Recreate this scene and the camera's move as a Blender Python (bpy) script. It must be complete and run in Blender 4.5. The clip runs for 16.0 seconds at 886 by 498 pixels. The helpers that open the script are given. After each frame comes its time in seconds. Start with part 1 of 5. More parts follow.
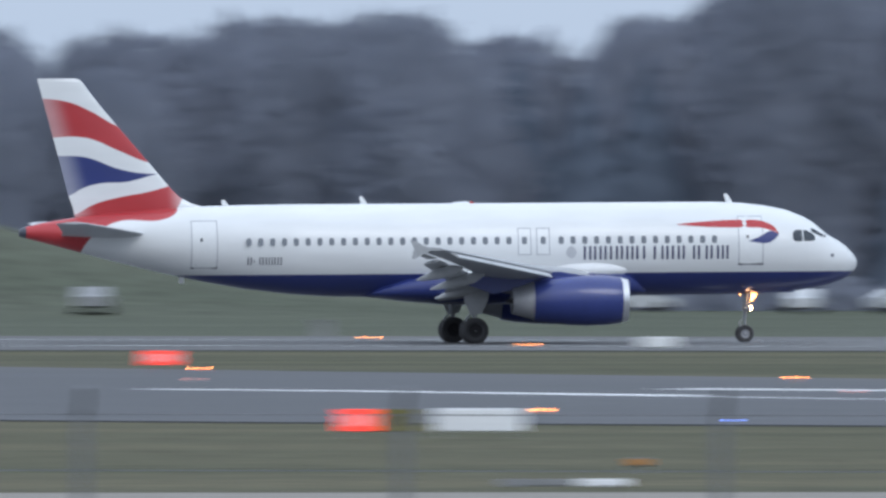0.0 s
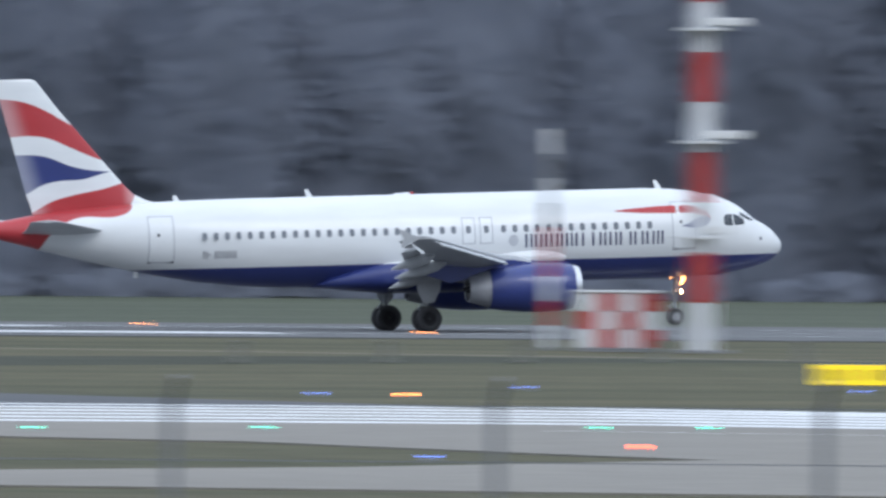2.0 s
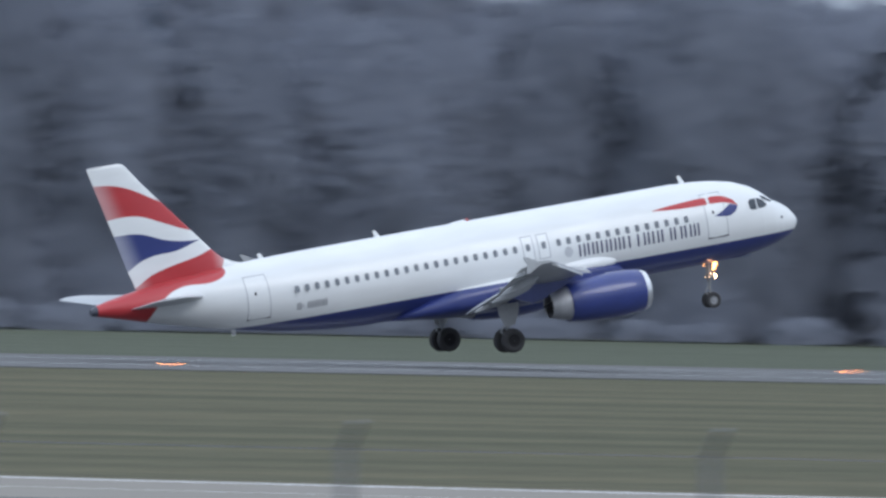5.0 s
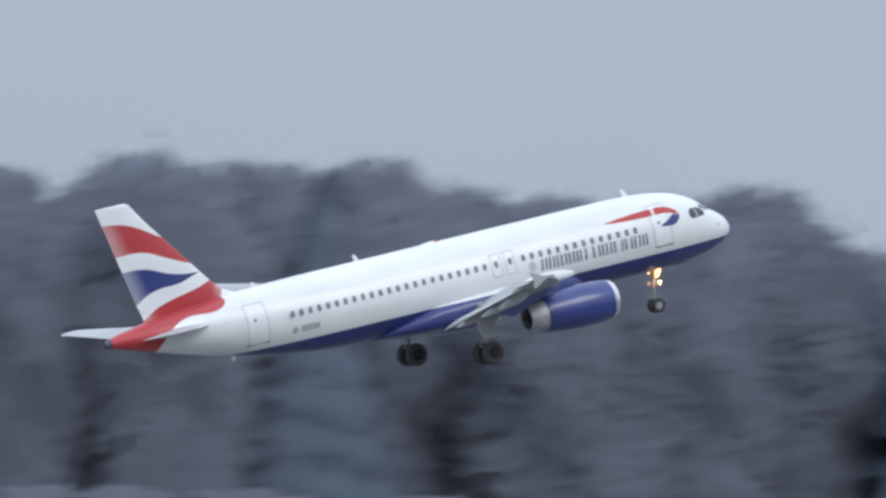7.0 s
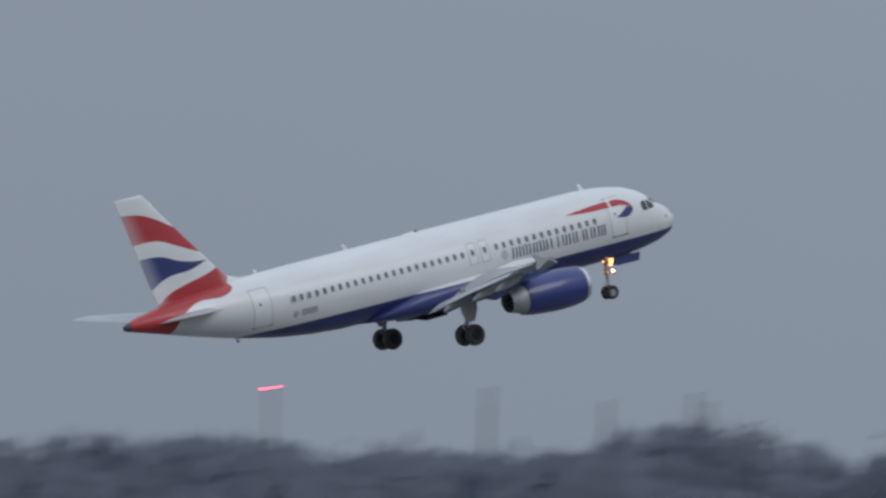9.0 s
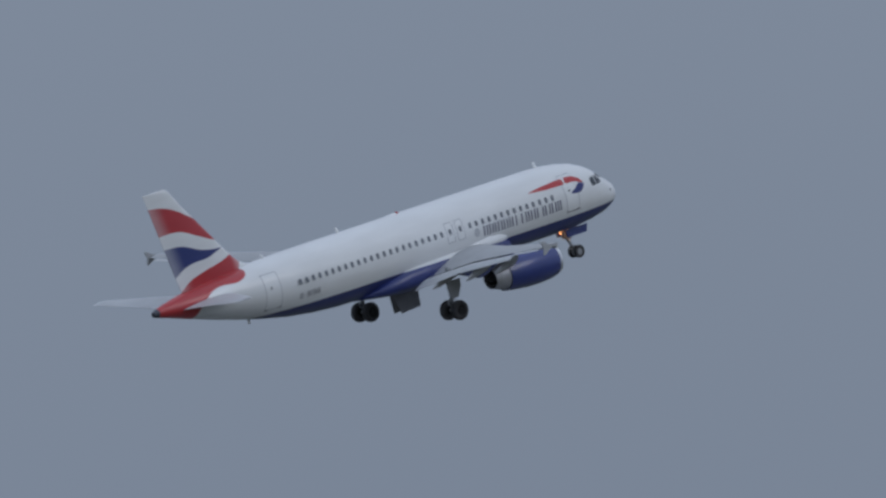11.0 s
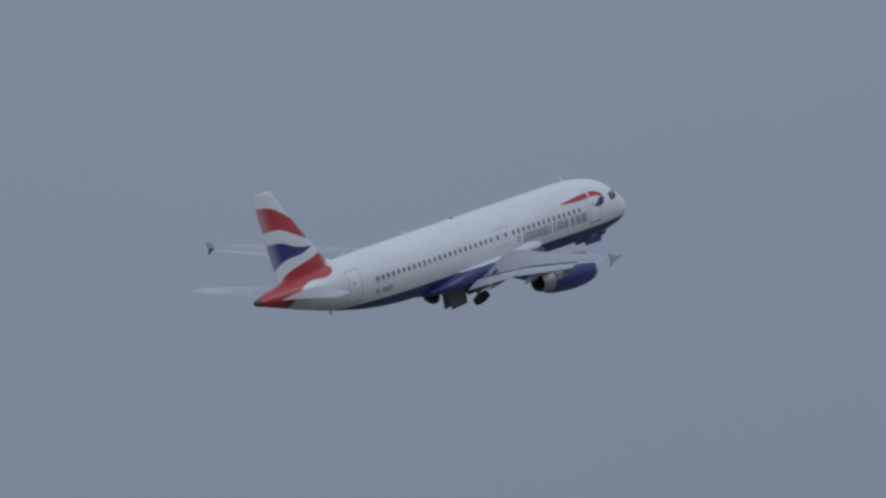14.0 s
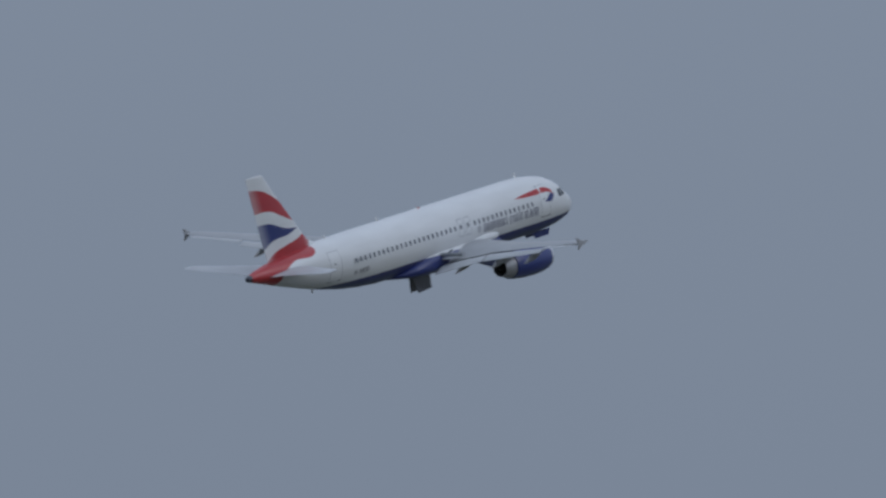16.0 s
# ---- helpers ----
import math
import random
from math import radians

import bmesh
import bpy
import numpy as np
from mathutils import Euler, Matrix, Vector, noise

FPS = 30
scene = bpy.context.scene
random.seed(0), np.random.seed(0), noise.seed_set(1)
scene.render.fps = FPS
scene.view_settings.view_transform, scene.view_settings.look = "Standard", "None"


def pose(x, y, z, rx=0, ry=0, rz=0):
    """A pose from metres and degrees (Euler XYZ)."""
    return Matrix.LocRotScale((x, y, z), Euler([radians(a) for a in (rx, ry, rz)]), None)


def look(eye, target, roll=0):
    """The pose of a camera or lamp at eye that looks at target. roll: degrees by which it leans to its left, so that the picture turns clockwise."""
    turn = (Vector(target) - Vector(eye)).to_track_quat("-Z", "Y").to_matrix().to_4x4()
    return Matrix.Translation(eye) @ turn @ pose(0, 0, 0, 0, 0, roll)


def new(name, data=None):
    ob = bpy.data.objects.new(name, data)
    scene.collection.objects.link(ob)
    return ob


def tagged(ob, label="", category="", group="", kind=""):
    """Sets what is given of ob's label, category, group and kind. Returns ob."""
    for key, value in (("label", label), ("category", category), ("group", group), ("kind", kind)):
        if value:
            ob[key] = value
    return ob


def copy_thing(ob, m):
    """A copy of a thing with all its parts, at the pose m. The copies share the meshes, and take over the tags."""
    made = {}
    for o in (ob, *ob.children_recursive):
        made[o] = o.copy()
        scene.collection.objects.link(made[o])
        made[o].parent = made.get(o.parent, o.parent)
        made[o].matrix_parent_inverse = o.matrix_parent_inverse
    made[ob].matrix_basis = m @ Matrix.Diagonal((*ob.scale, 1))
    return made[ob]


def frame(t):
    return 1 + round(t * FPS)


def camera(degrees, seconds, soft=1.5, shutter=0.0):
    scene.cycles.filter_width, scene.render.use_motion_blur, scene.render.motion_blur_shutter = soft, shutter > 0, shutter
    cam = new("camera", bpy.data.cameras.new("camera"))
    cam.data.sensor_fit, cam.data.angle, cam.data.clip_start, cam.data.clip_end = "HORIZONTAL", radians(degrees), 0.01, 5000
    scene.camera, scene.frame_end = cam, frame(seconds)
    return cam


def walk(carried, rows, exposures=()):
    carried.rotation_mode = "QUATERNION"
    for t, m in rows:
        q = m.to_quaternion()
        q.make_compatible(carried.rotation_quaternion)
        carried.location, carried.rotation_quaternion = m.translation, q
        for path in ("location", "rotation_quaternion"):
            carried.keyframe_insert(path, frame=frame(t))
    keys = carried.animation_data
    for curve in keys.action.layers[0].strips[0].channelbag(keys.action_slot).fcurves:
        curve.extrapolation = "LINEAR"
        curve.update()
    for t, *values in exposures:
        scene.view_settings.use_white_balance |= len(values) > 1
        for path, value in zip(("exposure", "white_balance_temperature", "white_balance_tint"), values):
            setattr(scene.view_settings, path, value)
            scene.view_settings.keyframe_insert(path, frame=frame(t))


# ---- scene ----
EYE = Vector((0.0, 0.0, 6.18))


def aim(pan, tilt, roll):
    """The camera's pose on its stand: bearing to the right of +y, tilt up, lean."""
    a, b = radians(pan), radians(tilt)
    way = Vector((math.sin(a) * math.cos(b), math.cos(a) * math.cos(b), math.sin(b)))
    return look(EYE, EYE + way * 100.0, roll)


EXPOSURES = [(0.0, 0.05, 6200, 10), (1.0, 0.08, 6200, 10), (2.0, 0.15, 6200, 10), (3.0, 0.12, 6200, 10), (4.5, 0.04, 6200, 10), (7.0, 0.16, 6450, 10), (7.5, -0.31, 6450, 10), (8.0, -0.42, 6450, 10), (9.0, -0.62, 6450, 10), (11.5, -0.95, 6030, 12), (16.0, -1.0, 6030, 11.5)]
cam = camera(2.2112, 16.0, soft=2.7, shutter=0.66)
walk(cam, [
    (0.0, aim(7.1996, -0.1110, 0.10)),
    (0.5, aim(8.9226, -0.0985, 0.20)),
    (1.0, aim(10.7032, -0.0882, 0.30)),
    (1.5, aim(12.4729, -0.1191, 0.40)),
    (2.0, aim(14.1238, -0.1331, 0.51)),
    (2.5, aim(15.7166, -0.1272, 0.62)),
    (3.0, aim(17.2670, -0.1201, 0.75)),
    (3.5, aim(18.8401, -0.1230, 0.90)),
    (4.0, aim(20.5721, -0.1183, 1.05)),
    (4.5, aim(22.3823, -0.0742, 1.20)),
    (5.0, aim(24.0238, -0.0209, 1.29)),
    (5.5, aim(25.6336, 0.0637, 1.38)),
    (6.0, aim(27.2126, 0.1748, 1.47)),
    (6.5, aim(28.7617, 0.3076, 1.56)),
    (7.0, aim(30.2818, 0.4575, 1.65)),
    (7.5, aim(31.8360, 0.6628, 1.75)),
    (8.0, aim(33.0874, 0.7665, 1.85)),
    (8.5, aim(34.4779, 0.9495, 1.95)),
    (9.0, aim(35.9458, 1.1617, 2.05)),
    (9.5, aim(37.2493, 1.4113, 2.12)),
    (10.0, aim(38.5061, 1.7054, 2.19)),
    (10.5, aim(39.7186, 2.0143, 2.26)),
    (11.0, aim(40.8890, 2.3100, 2.33)),
    (11.5, aim(42.0197, 2.5668, 2.40)),
    (12.0, aim(43.1636, 2.7521, 2.44)),
    (12.5, aim(44.1110, 2.9324, 2.49)),
    (13.0, aim(45.1623, 3.1130, 2.53)),
    (13.5, aim(45.9966, 3.4298, 2.58)),
    (14.0, aim(46.8602, 3.6535, 2.62)),
    (14.5, aim(47.7257, 3.8644, 2.67)),
    (15.0, aim(48.5686, 4.0401, 2.71)),
    (15.5, aim(49.4184, 4.1941, 2.76)),
    (16.0, aim(50.2396, 4.3581, 2.80)),
], exposures=EXPOSURES)



def times(n, l, a, b, op="MULTIPLY"):
    s = n.new("ShaderNodeMath")
    s.operation = op
    l.new(a, s.inputs[0])
    l.new(b, s.inputs[1])
    return s.outputs[0]


# ---- world and sun: an overcast winter sky, brighter overhead ----
SUN_ELEVATION, SUN_ROTATION = 24.0, 205.0
world = bpy.data.worlds.new("overcast_sky")
scene.world = world
world.use_nodes = True
wn, wl = world.node_tree.nodes, world.node_tree.links
wn.clear()
sky = wn.new("ShaderNodeTexSky")
sky.sky_type = "NISHITA"
sky.sun_disc = False
sky.sun_elevation, sky.sun_rotation = radians(SUN_ELEVATION), radians(SUN_ROTATION)
sky.dust_density = 4.0
sky_strength = wn.new("ShaderNodeVectorMath")
sky_strength.operation = "SCALE"
sky_strength.inputs["Scale"].default_value = 0.06
wl.new(sky.outputs[0], sky_strength.inputs[0])
wcoord = wn.new("ShaderNodeTexCoord")
wsep = wn.new("ShaderNodeSeparateXYZ")
wl.new(wcoord.outputs["Generated"], wsep.inputs[0])
cloud = wn.new("ShaderNodeValToRGB")
cloud.color_ramp.elements[0].position, cloud.color_ramp.elements[0].color = 0.0, (0.386, 0.455, 0.556, 1)
cloud.color_ramp.elements[1].position, cloud.color_ramp.elements[1].color = 0.75, (1.08, 1.21, 1.40, 1)
wl.new(wsep.outputs["Z"], cloud.inputs[0])
wnoise = wn.new("ShaderNodeTexNoise")
wnoise.inputs["Scale"].default_value, wnoise.inputs["Detail"].default_value = 9.0, 5.0
wl.new(wcoord.outputs["Generated"], wnoise.inputs["Vector"])
wvar = wn.new("ShaderNodeMapRange")
wvar.inputs["To Min"].default_value, wvar.inputs["To Max"].default_value = 0.93, 1.07
wl.new(wnoise.outputs[0], wvar.inputs[0])
cloud_var = wn.new("ShaderNodeVectorMath")
cloud_var.operation = "SCALE"
wl.new(cloud.outputs[0], cloud_var.inputs[0])
# the cloud thins towards one side, and is brighter there
wside = wn.new("ShaderNodeVectorMath")
wside.operation = "DOT_PRODUCT"
wside.inputs[1].default_value = (math.sin(radians(-12)), math.cos(radians(-12)), 0.0)
wl.new(wcoord.outputs["Generated"], wside.inputs[0])
wthin = wn.new("ShaderNodeMapRange")
wthin.interpolation_type = "SMOOTHSTEP"
wthin.inputs["From Min"].default_value, wthin.inputs["From Max"].default_value = 0.80, 0.985
wthin.inputs["To Min"].default_value, wthin.inputs["To Max"].default_value = 1.0, 1.45
wl.new(wside.outputs["Value"], wthin.inputs[0])
wl.new(times(wn, wl, wvar.outputs[0], wthin.outputs[0]), cloud_var.inputs["Scale"])
wmix = wn.new("ShaderNodeMix")
wmix.data_type = "RGBA"
wmix.inputs[0].default_value = 0.9
wl.new(sky_strength.outputs[0], wmix.inputs[6])
wl.new(cloud_var.outputs[0], wmix.inputs[7])
wbg = wn.new("ShaderNodeBackground")
wout = wn.new("ShaderNodeOutputWorld")
wl.new(wmix.outputs[2], wbg.inputs[0])
wl.new(wbg.outputs[0], wout.inputs[0])

sun_data = bpy.data.lights.new("sun", "SUN")
sun_data.energy, sun_data.angle, sun_data.color = 0.7, radians(25), (1.0, 0.97, 0.93)
sun = new("sun", sun_data)
sun.matrix_world = look((0, 0, 300), (math.sin(radians(30)) * -100, 130, 300 - 100 * 1.2))


# ---- materials ----
def nodes_of(name):
    m = bpy.data.materials.new(name)
    m.use_nodes = True
    n, l = m.node_tree.nodes, m.node_tree.links
    return m, n, l, n["Principled BSDF"]


def mat(name, color, rough=0.6, metal=0.0, vary=0.15, scale=1.0, fine=12.0, bump=0.0, coat=0.0, per_object=0.0, spec=0.5):
    """A surface with broad stains, fine grain and relief at real-world size."""
    m, n, l, b = nodes_of(name)
    co = n.new("ShaderNodeTexCoord")
    a = n.new("ShaderNodeTexNoise")
    a.inputs["Scale"].default_value, a.inputs["Detail"].default_value = scale, 5.0
    c = n.new("ShaderNodeTexNoise")
    c.inputs["Scale"].default_value, c.inputs["Detail"].default_value = scale * fine, 4.0
    l.new(co.outputs["Object"], a.inputs["Vector"])
    l.new(co.outputs["Object"], c.inputs["Vector"])
    s = n.new("ShaderNodeMath")
    s.operation = "ADD"
    l.new(a.outputs[0], s.inputs[0])
    l.new(c.outputs[0], s.inputs[1])
    r = n.new("ShaderNodeMapRange")
    r.inputs["From Min"].default_value, r.inputs["From Max"].default_value = 0.6, 1.4
    r.inputs["To Min"].default_value, r.inputs["To Max"].default_value = 1.0 - vary, 1.0 + vary
    l.new(s.outputs[0], r.inputs[0])
    last = r.outputs[0]
    if per_object:
        oi = n.new("ShaderNodeObjectInfo")
        q = n.new("ShaderNodeMapRange")
        q.inputs["To Min"].default_value, q.inputs["To Max"].default_value = 1.0 - per_object, 1.0 + per_object
        l.new(oi.outputs["Random"], q.inputs[0])
        k = n.new("ShaderNodeMath")
        k.operation = "MULTIPLY"
        l.new(last, k.inputs[0])
        l.new(q.outputs[0], k.inputs[1])
        last = k.outputs[0]
    v = n.new("ShaderNodeVectorMath")
    v.operation = "SCALE"
    v.inputs[0].default_value = color
    l.new(last, v.inputs["Scale"])
    l.new(v.outputs[0], b.inputs["Base Color"])
    b.inputs["Roughness"].default_value, b.inputs["Metallic"].default_value = rough, metal
    b.inputs["Coat Weight"].default_value = coat
    b.inputs["Specular IOR Level"].default_value = spec
    if bump:
        u = n.new("ShaderNodeBump")
        u.inputs["Strength"].default_value, u.inputs["Distance"].default_value = bump, 0.05
        l.new(c.outputs[0], u.inputs["Height"])
        l.new(u.outputs[0], b.inputs["Normal"])
    return m


def glow(name, color, strength):
    m, n, l, b = nodes_of(name)
    b.inputs["Base Color"].default_value = (*color, 1)
    b.inputs["Emission Color"].default_value = (*color, 1)
    b.inputs["Emission Strength"].default_value = strength
    return m


WHITE, BLUE, RED = (0.80, 0.82, 0.83), (0.027, 0.042, 0.185), (0.48, 0.040, 0.048)


def curve_of(n, l, x_socket, x0, x1, z0, z1, points):
    """z as a smooth function of x, through a few points, in metres."""
    r = n.new("ShaderNodeMapRange")
    r.inputs["From Min"].default_value, r.inputs["From Max"].default_value = x0, x1
    l.new(x_socket, r.inputs[0])
    f = n.new("ShaderNodeFloatCurve")
    c = f.mapping.curves[0]
    pts = [((x - x0) / (x1 - x0), (z - z0) / (z1 - z0)) for x, z in points]
    while len(c.points) < len(pts):
        c.points.new(0.5, 0.5)
    for p, q in zip(c.points, pts):
        p.location = q
    f.mapping.update()
    l.new(r.outputs[0], f.inputs["Value"])
    o = n.new("ShaderNodeMapRange")
    o.inputs["To Min"].default_value, o.inputs["To Max"].default_value = z0, z1
    l.new(f.outputs[0], o.inputs[0])
    return o.outputs[0]


def compare(n, l, a, b, soft=0.012):
    """1 where a lies above b."""
    s = n.new("ShaderNodeMath")
    s.operation = "SUBTRACT"
    l.new(a, s.inputs[0])
    if isinstance(b, float):
        s.inputs[1].default_value = b
    else:
        l.new(b, s.inputs[1])
    r = n.new("ShaderNodeMapRange")
    r.inputs["From Min"].default_value, r.inputs["From Max"].default_value = -soft, soft
    l.new(s.outputs[0], r.inputs[0])
    return r.outputs[0]


def paint_over(n, l, base, color, mask):
    k = n.new("ShaderNodeMix")
    k.data_type = "RGBA"
    l.new(mask, k.inputs[0])
    if isinstance(base, tuple):
        k.inputs[6].default_value = (*base, 1)
    else:
        l.new(base, k.inputs[6])
    k.inputs[7].default_value = (*color, 1)
    return k.outputs[2]


def finish_paint(n, l, b, co, color):
    """Grime at two scales over the airliner's paint, and a clear coat."""
    big = n.new("ShaderNodeTexNoise")
    big.inputs["Scale"].default_value, big.inputs["Detail"].default_value = 0.6, 6.0
    stretch = n.new("ShaderNodeMapping")
    stretch.inputs["Scale"].default_value = (0.5, 1.0, 2.5)
    l.new(co.outputs["Object"], stretch.inputs["Vector"])
    l.new(stretch.outputs[0], big.inputs["Vector"])
    r = n.new("ShaderNodeMapRange")
    r.inputs["From Min"].default_value, r.inputs["From Max"].default_value = 0.3, 0.7
    r.inputs["To Min"].default_value, r.inputs["To Max"].default_value = 0.93, 1.02
    l.new(big.outputs[0], r.inputs[0])
    v = n.new("ShaderNodeVectorMath")
    v.operation = "SCALE"
    l.new(color, v.inputs[0])
    l.new(r.outputs[0], v.inputs["Scale"])
    l.new(v.outputs[0], b.inputs["Base Color"])
    b.inputs["Roughness"].default_value = 0.38
    b.inputs["Coat Weight"].default_value = 0.3


def fuselage_paint():
    m, n, l, b = nodes_of("fuselage_paint")
    co = n.new("ShaderNodeTexCoord")
    s = n.new("ShaderNodeSeparateXYZ")
    l.new(co.outputs["Object"], s.inputs[0])
    x, z = s.outputs["X"], s.outputs["Z"]
    low = compare(n, l, z, -1.06)
    inv = n.new("ShaderNodeMath")
    inv.operation = "SUBTRACT"
    inv.inputs[0].default_value = 1.0
    l.new(low, inv.inputs[1])
    c = paint_over(n, l, WHITE, BLUE, inv.outputs[0])
    edge = curve_of(n, l, x, -20.2, -12.0, -2.0, 3.0, [(-20.2, -2.0), (-17.35, -1.6), (-17.1, 0.1), (-16.3, 1.0), (-15.4, 1.38), (-13.6, 1.42), (-12.9, 1.75), (-12.62, 2.6), (-12.0, 3.0)])
    c = paint_over(n, l, c, RED, compare(n, l, z, edge, 0.03))
    tip = n.new("ShaderNodeMath")
    tip.operation = "MULTIPLY"
    tip.inputs[1].default_value = -1.0
    l.new(x, tip.inputs[0])
    c = paint_over(n, l, c, (0.06, 0.065, 0.09), compare(n, l, tip.outputs[0], 19.55))
    finish_paint(n, l, b, co, c)
    return m


def fin_paint():
    """Waving red and blue bands on white."""
    m, n, l, b = nodes_of("fin_paint")
    co = n.new("ShaderNodeTexCoord")
    s = n.new("ShaderNodeSeparateXYZ")
    l.new(co.outputs["Object"], s.inputs[0])
    x, z = s.outputs["X"], s.outputs["Z"]
    def band(top, low):
        a = curve_of(n, l, x, -19.5, -12.0, 0.0, 8.0, low)
        t = curve_of(n, l, x, -19.5, -12.0, 0.0, 8.0, top)
        return times(n, l, compare(n, l, z, a, 0.02), compare(n, l, t, z, 0.02))
    c = paint_over(n, l, WHITE, RED, band(
        [(-19.5, 6.85), (-18.7, 6.83), (-17.6, 6.66), (-16.8, 6.34), (-15.5, 5.62), (-14.6, 5.28), (-12.0, 4.6)],
        [(-19.5, 5.0), (-18.3, 5.10), (-17.3, 5.13), (-16.6, 5.02), (-15.5, 4.55), (-14.1, 3.98), (-12.0, 3.6)]))
    c = paint_over(n, l, c, BLUE, band(
        [(-19.5, 4.25), (-18.0, 4.28), (-16.8, 4.2), (-15.5, 3.72), (-14.6, 3.52), (-13.75, 3.45), (-12.0, 3.3)],
        [(-19.5, 2.0), (-17.6, 2.52), (-16.9, 2.88), (-16.2, 3.05), (-15.0, 3.12), (-13.75, 3.43), (-12.0, 3.6)]))
    c = paint_over(n, l, c, RED, band(
        [(-19.5, 1.2), (-17.4, 1.65), (-16.5, 2.12), (-15.5, 2.40), (-14.0, 2.68), (-13.1, 2.92), (-12.0, 3.1)],
        [(-19.5, 0.0), (-17.4, 0.1), (-16.5, 0.9), (-15.4, 1.38), (-13.7, 1.42), (-12.95, 1.75), (-12.4, 3.1)]))
    # the bands pale towards the rudder's edge and run out over the fillet
    rake = n.new("ShaderNodeMath")
    rake.operation, rake.inputs[1].default_value, rake.inputs[2].default_value = "MULTIPLY_ADD", 0.268, 16.94
    l.new(z, rake.inputs[0])
    run = n.new("ShaderNodeMapRange")
    run.interpolation_type = "SMOOTHSTEP"
    run.inputs["From Min"].default_value, run.inputs["From Max"].default_value = 0.0, 1.1
    run.inputs["To Min"].default_value, run.inputs["To Max"].default_value = 0.34, 0.0
    l.new(times(n, l, x, rake.outputs[0], "ADD"), run.inputs[0])
    c = paint_over(n, l, c, WHITE, run.outputs[0])
    ahead = n.new("ShaderNodeMapRange")
    ahead.interpolation_type = "SMOOTHSTEP"
    ahead.inputs["From Min"].default_value, ahead.inputs["From Max"].default_value = -13.3, -12.5
    ahead.inputs["To Min"].default_value, ahead.inputs["To Max"].default_value = 0.0, 0.35
    l.new(x, ahead.inputs[0])
    c = paint_over(n, l, c, WHITE, ahead.outputs[0])
    finish_paint(n, l, b, co, c)
    return m


FUSELAGE, FIN = fuselage_paint(), fin_paint()
M_WHITE = mat("white_paint", WHITE, 0.4, vary=0.05, scale=0.7, coat=0.2)
M_BLUE = mat("navy_paint", (0.034, 0.052, 0.215), 0.32, vary=0.12, scale=0.8, coat=0.4)
M_LIPS = mat("bare_aluminium", (0.75, 0.76, 0.78), 0.32, 0.85, vary=0.08)
M_NOZZLE = mat("nozzle_metal", (0.44, 0.45, 0.48), 0.5, 0.45, vary=0.2, scale=2)
M_DARK = mat("dark_cavity", (0.02, 0.02, 0.025), 0.7)
M_WINGGREY = mat("wing_grey_paint", (0.40, 0.415, 0.435), 0.42, vary=0.12, scale=0.6)
M_FLAP = mat("flap_grey_paint", (0.52, 0.54, 0.56), 0.4, vary=0.12, scale=0.8)
M_GEAR = mat("gear_grey_paint", (0.34, 0.36, 0.38), 0.45, vary=0.2, scale=3)
M_TYRE = mat("tyre_rubber", (0.052, 0.052, 0.056), 0.8, vary=0.2, scale=4)
M_HUB = mat("wheel_hub_metal", (0.30, 0.31, 0.33), 0.45, 0.5)
M_HUBDARK = mat("dark_wheel_hub", (0.04, 0.04, 0.043), 0.9, spec=0.1)
M_GLASS = mat("cabin_glass", (0.05, 0.06, 0.075), 0.12, vary=0.1)
M_BLIND = mat("cabin_window_glass", (0.18, 0.20, 0.23), 0.3, vary=0.25)
M_SEAL = mat("door_seal_grey", (0.46, 0.48, 0.51), 0.6, vary=0.1)
M_LETTER = mat("navy_lettering", (0.06, 0.07, 0.14), 0.5, vary=0.1)
M_GREYLET = mat("grey_lettering", (0.16, 0.17, 0.2), 0.5, vary=0.1)
M_REDMARK = mat("red_marking", RED, 0.45, vary=0.06)
M_BLUEMARK = mat("blue_marking", BLUE, 0.45, vary=0.06)
M_LAMP = glow("landing_lamp_glow", (1.0, 0.45, 0.14), 7.0)
M_LAMPHOT = glow("landing_lamp_hot", (1.0, 0.55, 0.28), 22.0)


# ---- mesh tools ----
def finish(name, bm, material, smooth=True):
    me = bpy.data.meshes.new(name)
    bmesh.ops.recalc_face_normals(bm, faces=bm.faces)
    bm.to_mesh(me)
    bm.free()
    for m in (material if isinstance(material, list) else [material]):
        me.materials.append(m)
    if smooth:
        me.polygons.foreach_set("use_smooth", [True] * len(me.polygons))
        me.set_sharp_from_angle(angle=radians(38))
    return me


def part(name, bm, material, parent, label="", at=(0, 0, 0), smooth=True):
    ob = new(name, finish(name, bm, material, smooth))
    ob.parent = parent
    ob.location = at
    if label:
        ob["label"] = label
    return ob


def thing(name, label, category, at=(0, 0, 0), rz=0.0, group="", kind=""):
    ob = new(name)
    ob.matrix_basis = pose(*at, 0, 0, rz)
    return tagged(ob, label, category, group, kind)


def loft(rings, bm=None, cap=True, close=True):
    bm = bm or bmesh.new()
    rows = [[bm.verts.new(p) for p in ring] for ring in rings]
    n = len(rows[0])
    for a, b in zip(rows, rows[1:]):
        for i in range(n if close else n - 1):
            j = (i + 1) % n
            bm.faces.new((a[i], a[j], b[j], b[i]))
    if cap:
        bm.faces.new(rows[0])
        bm.faces.new(rows[-1])
    return bm


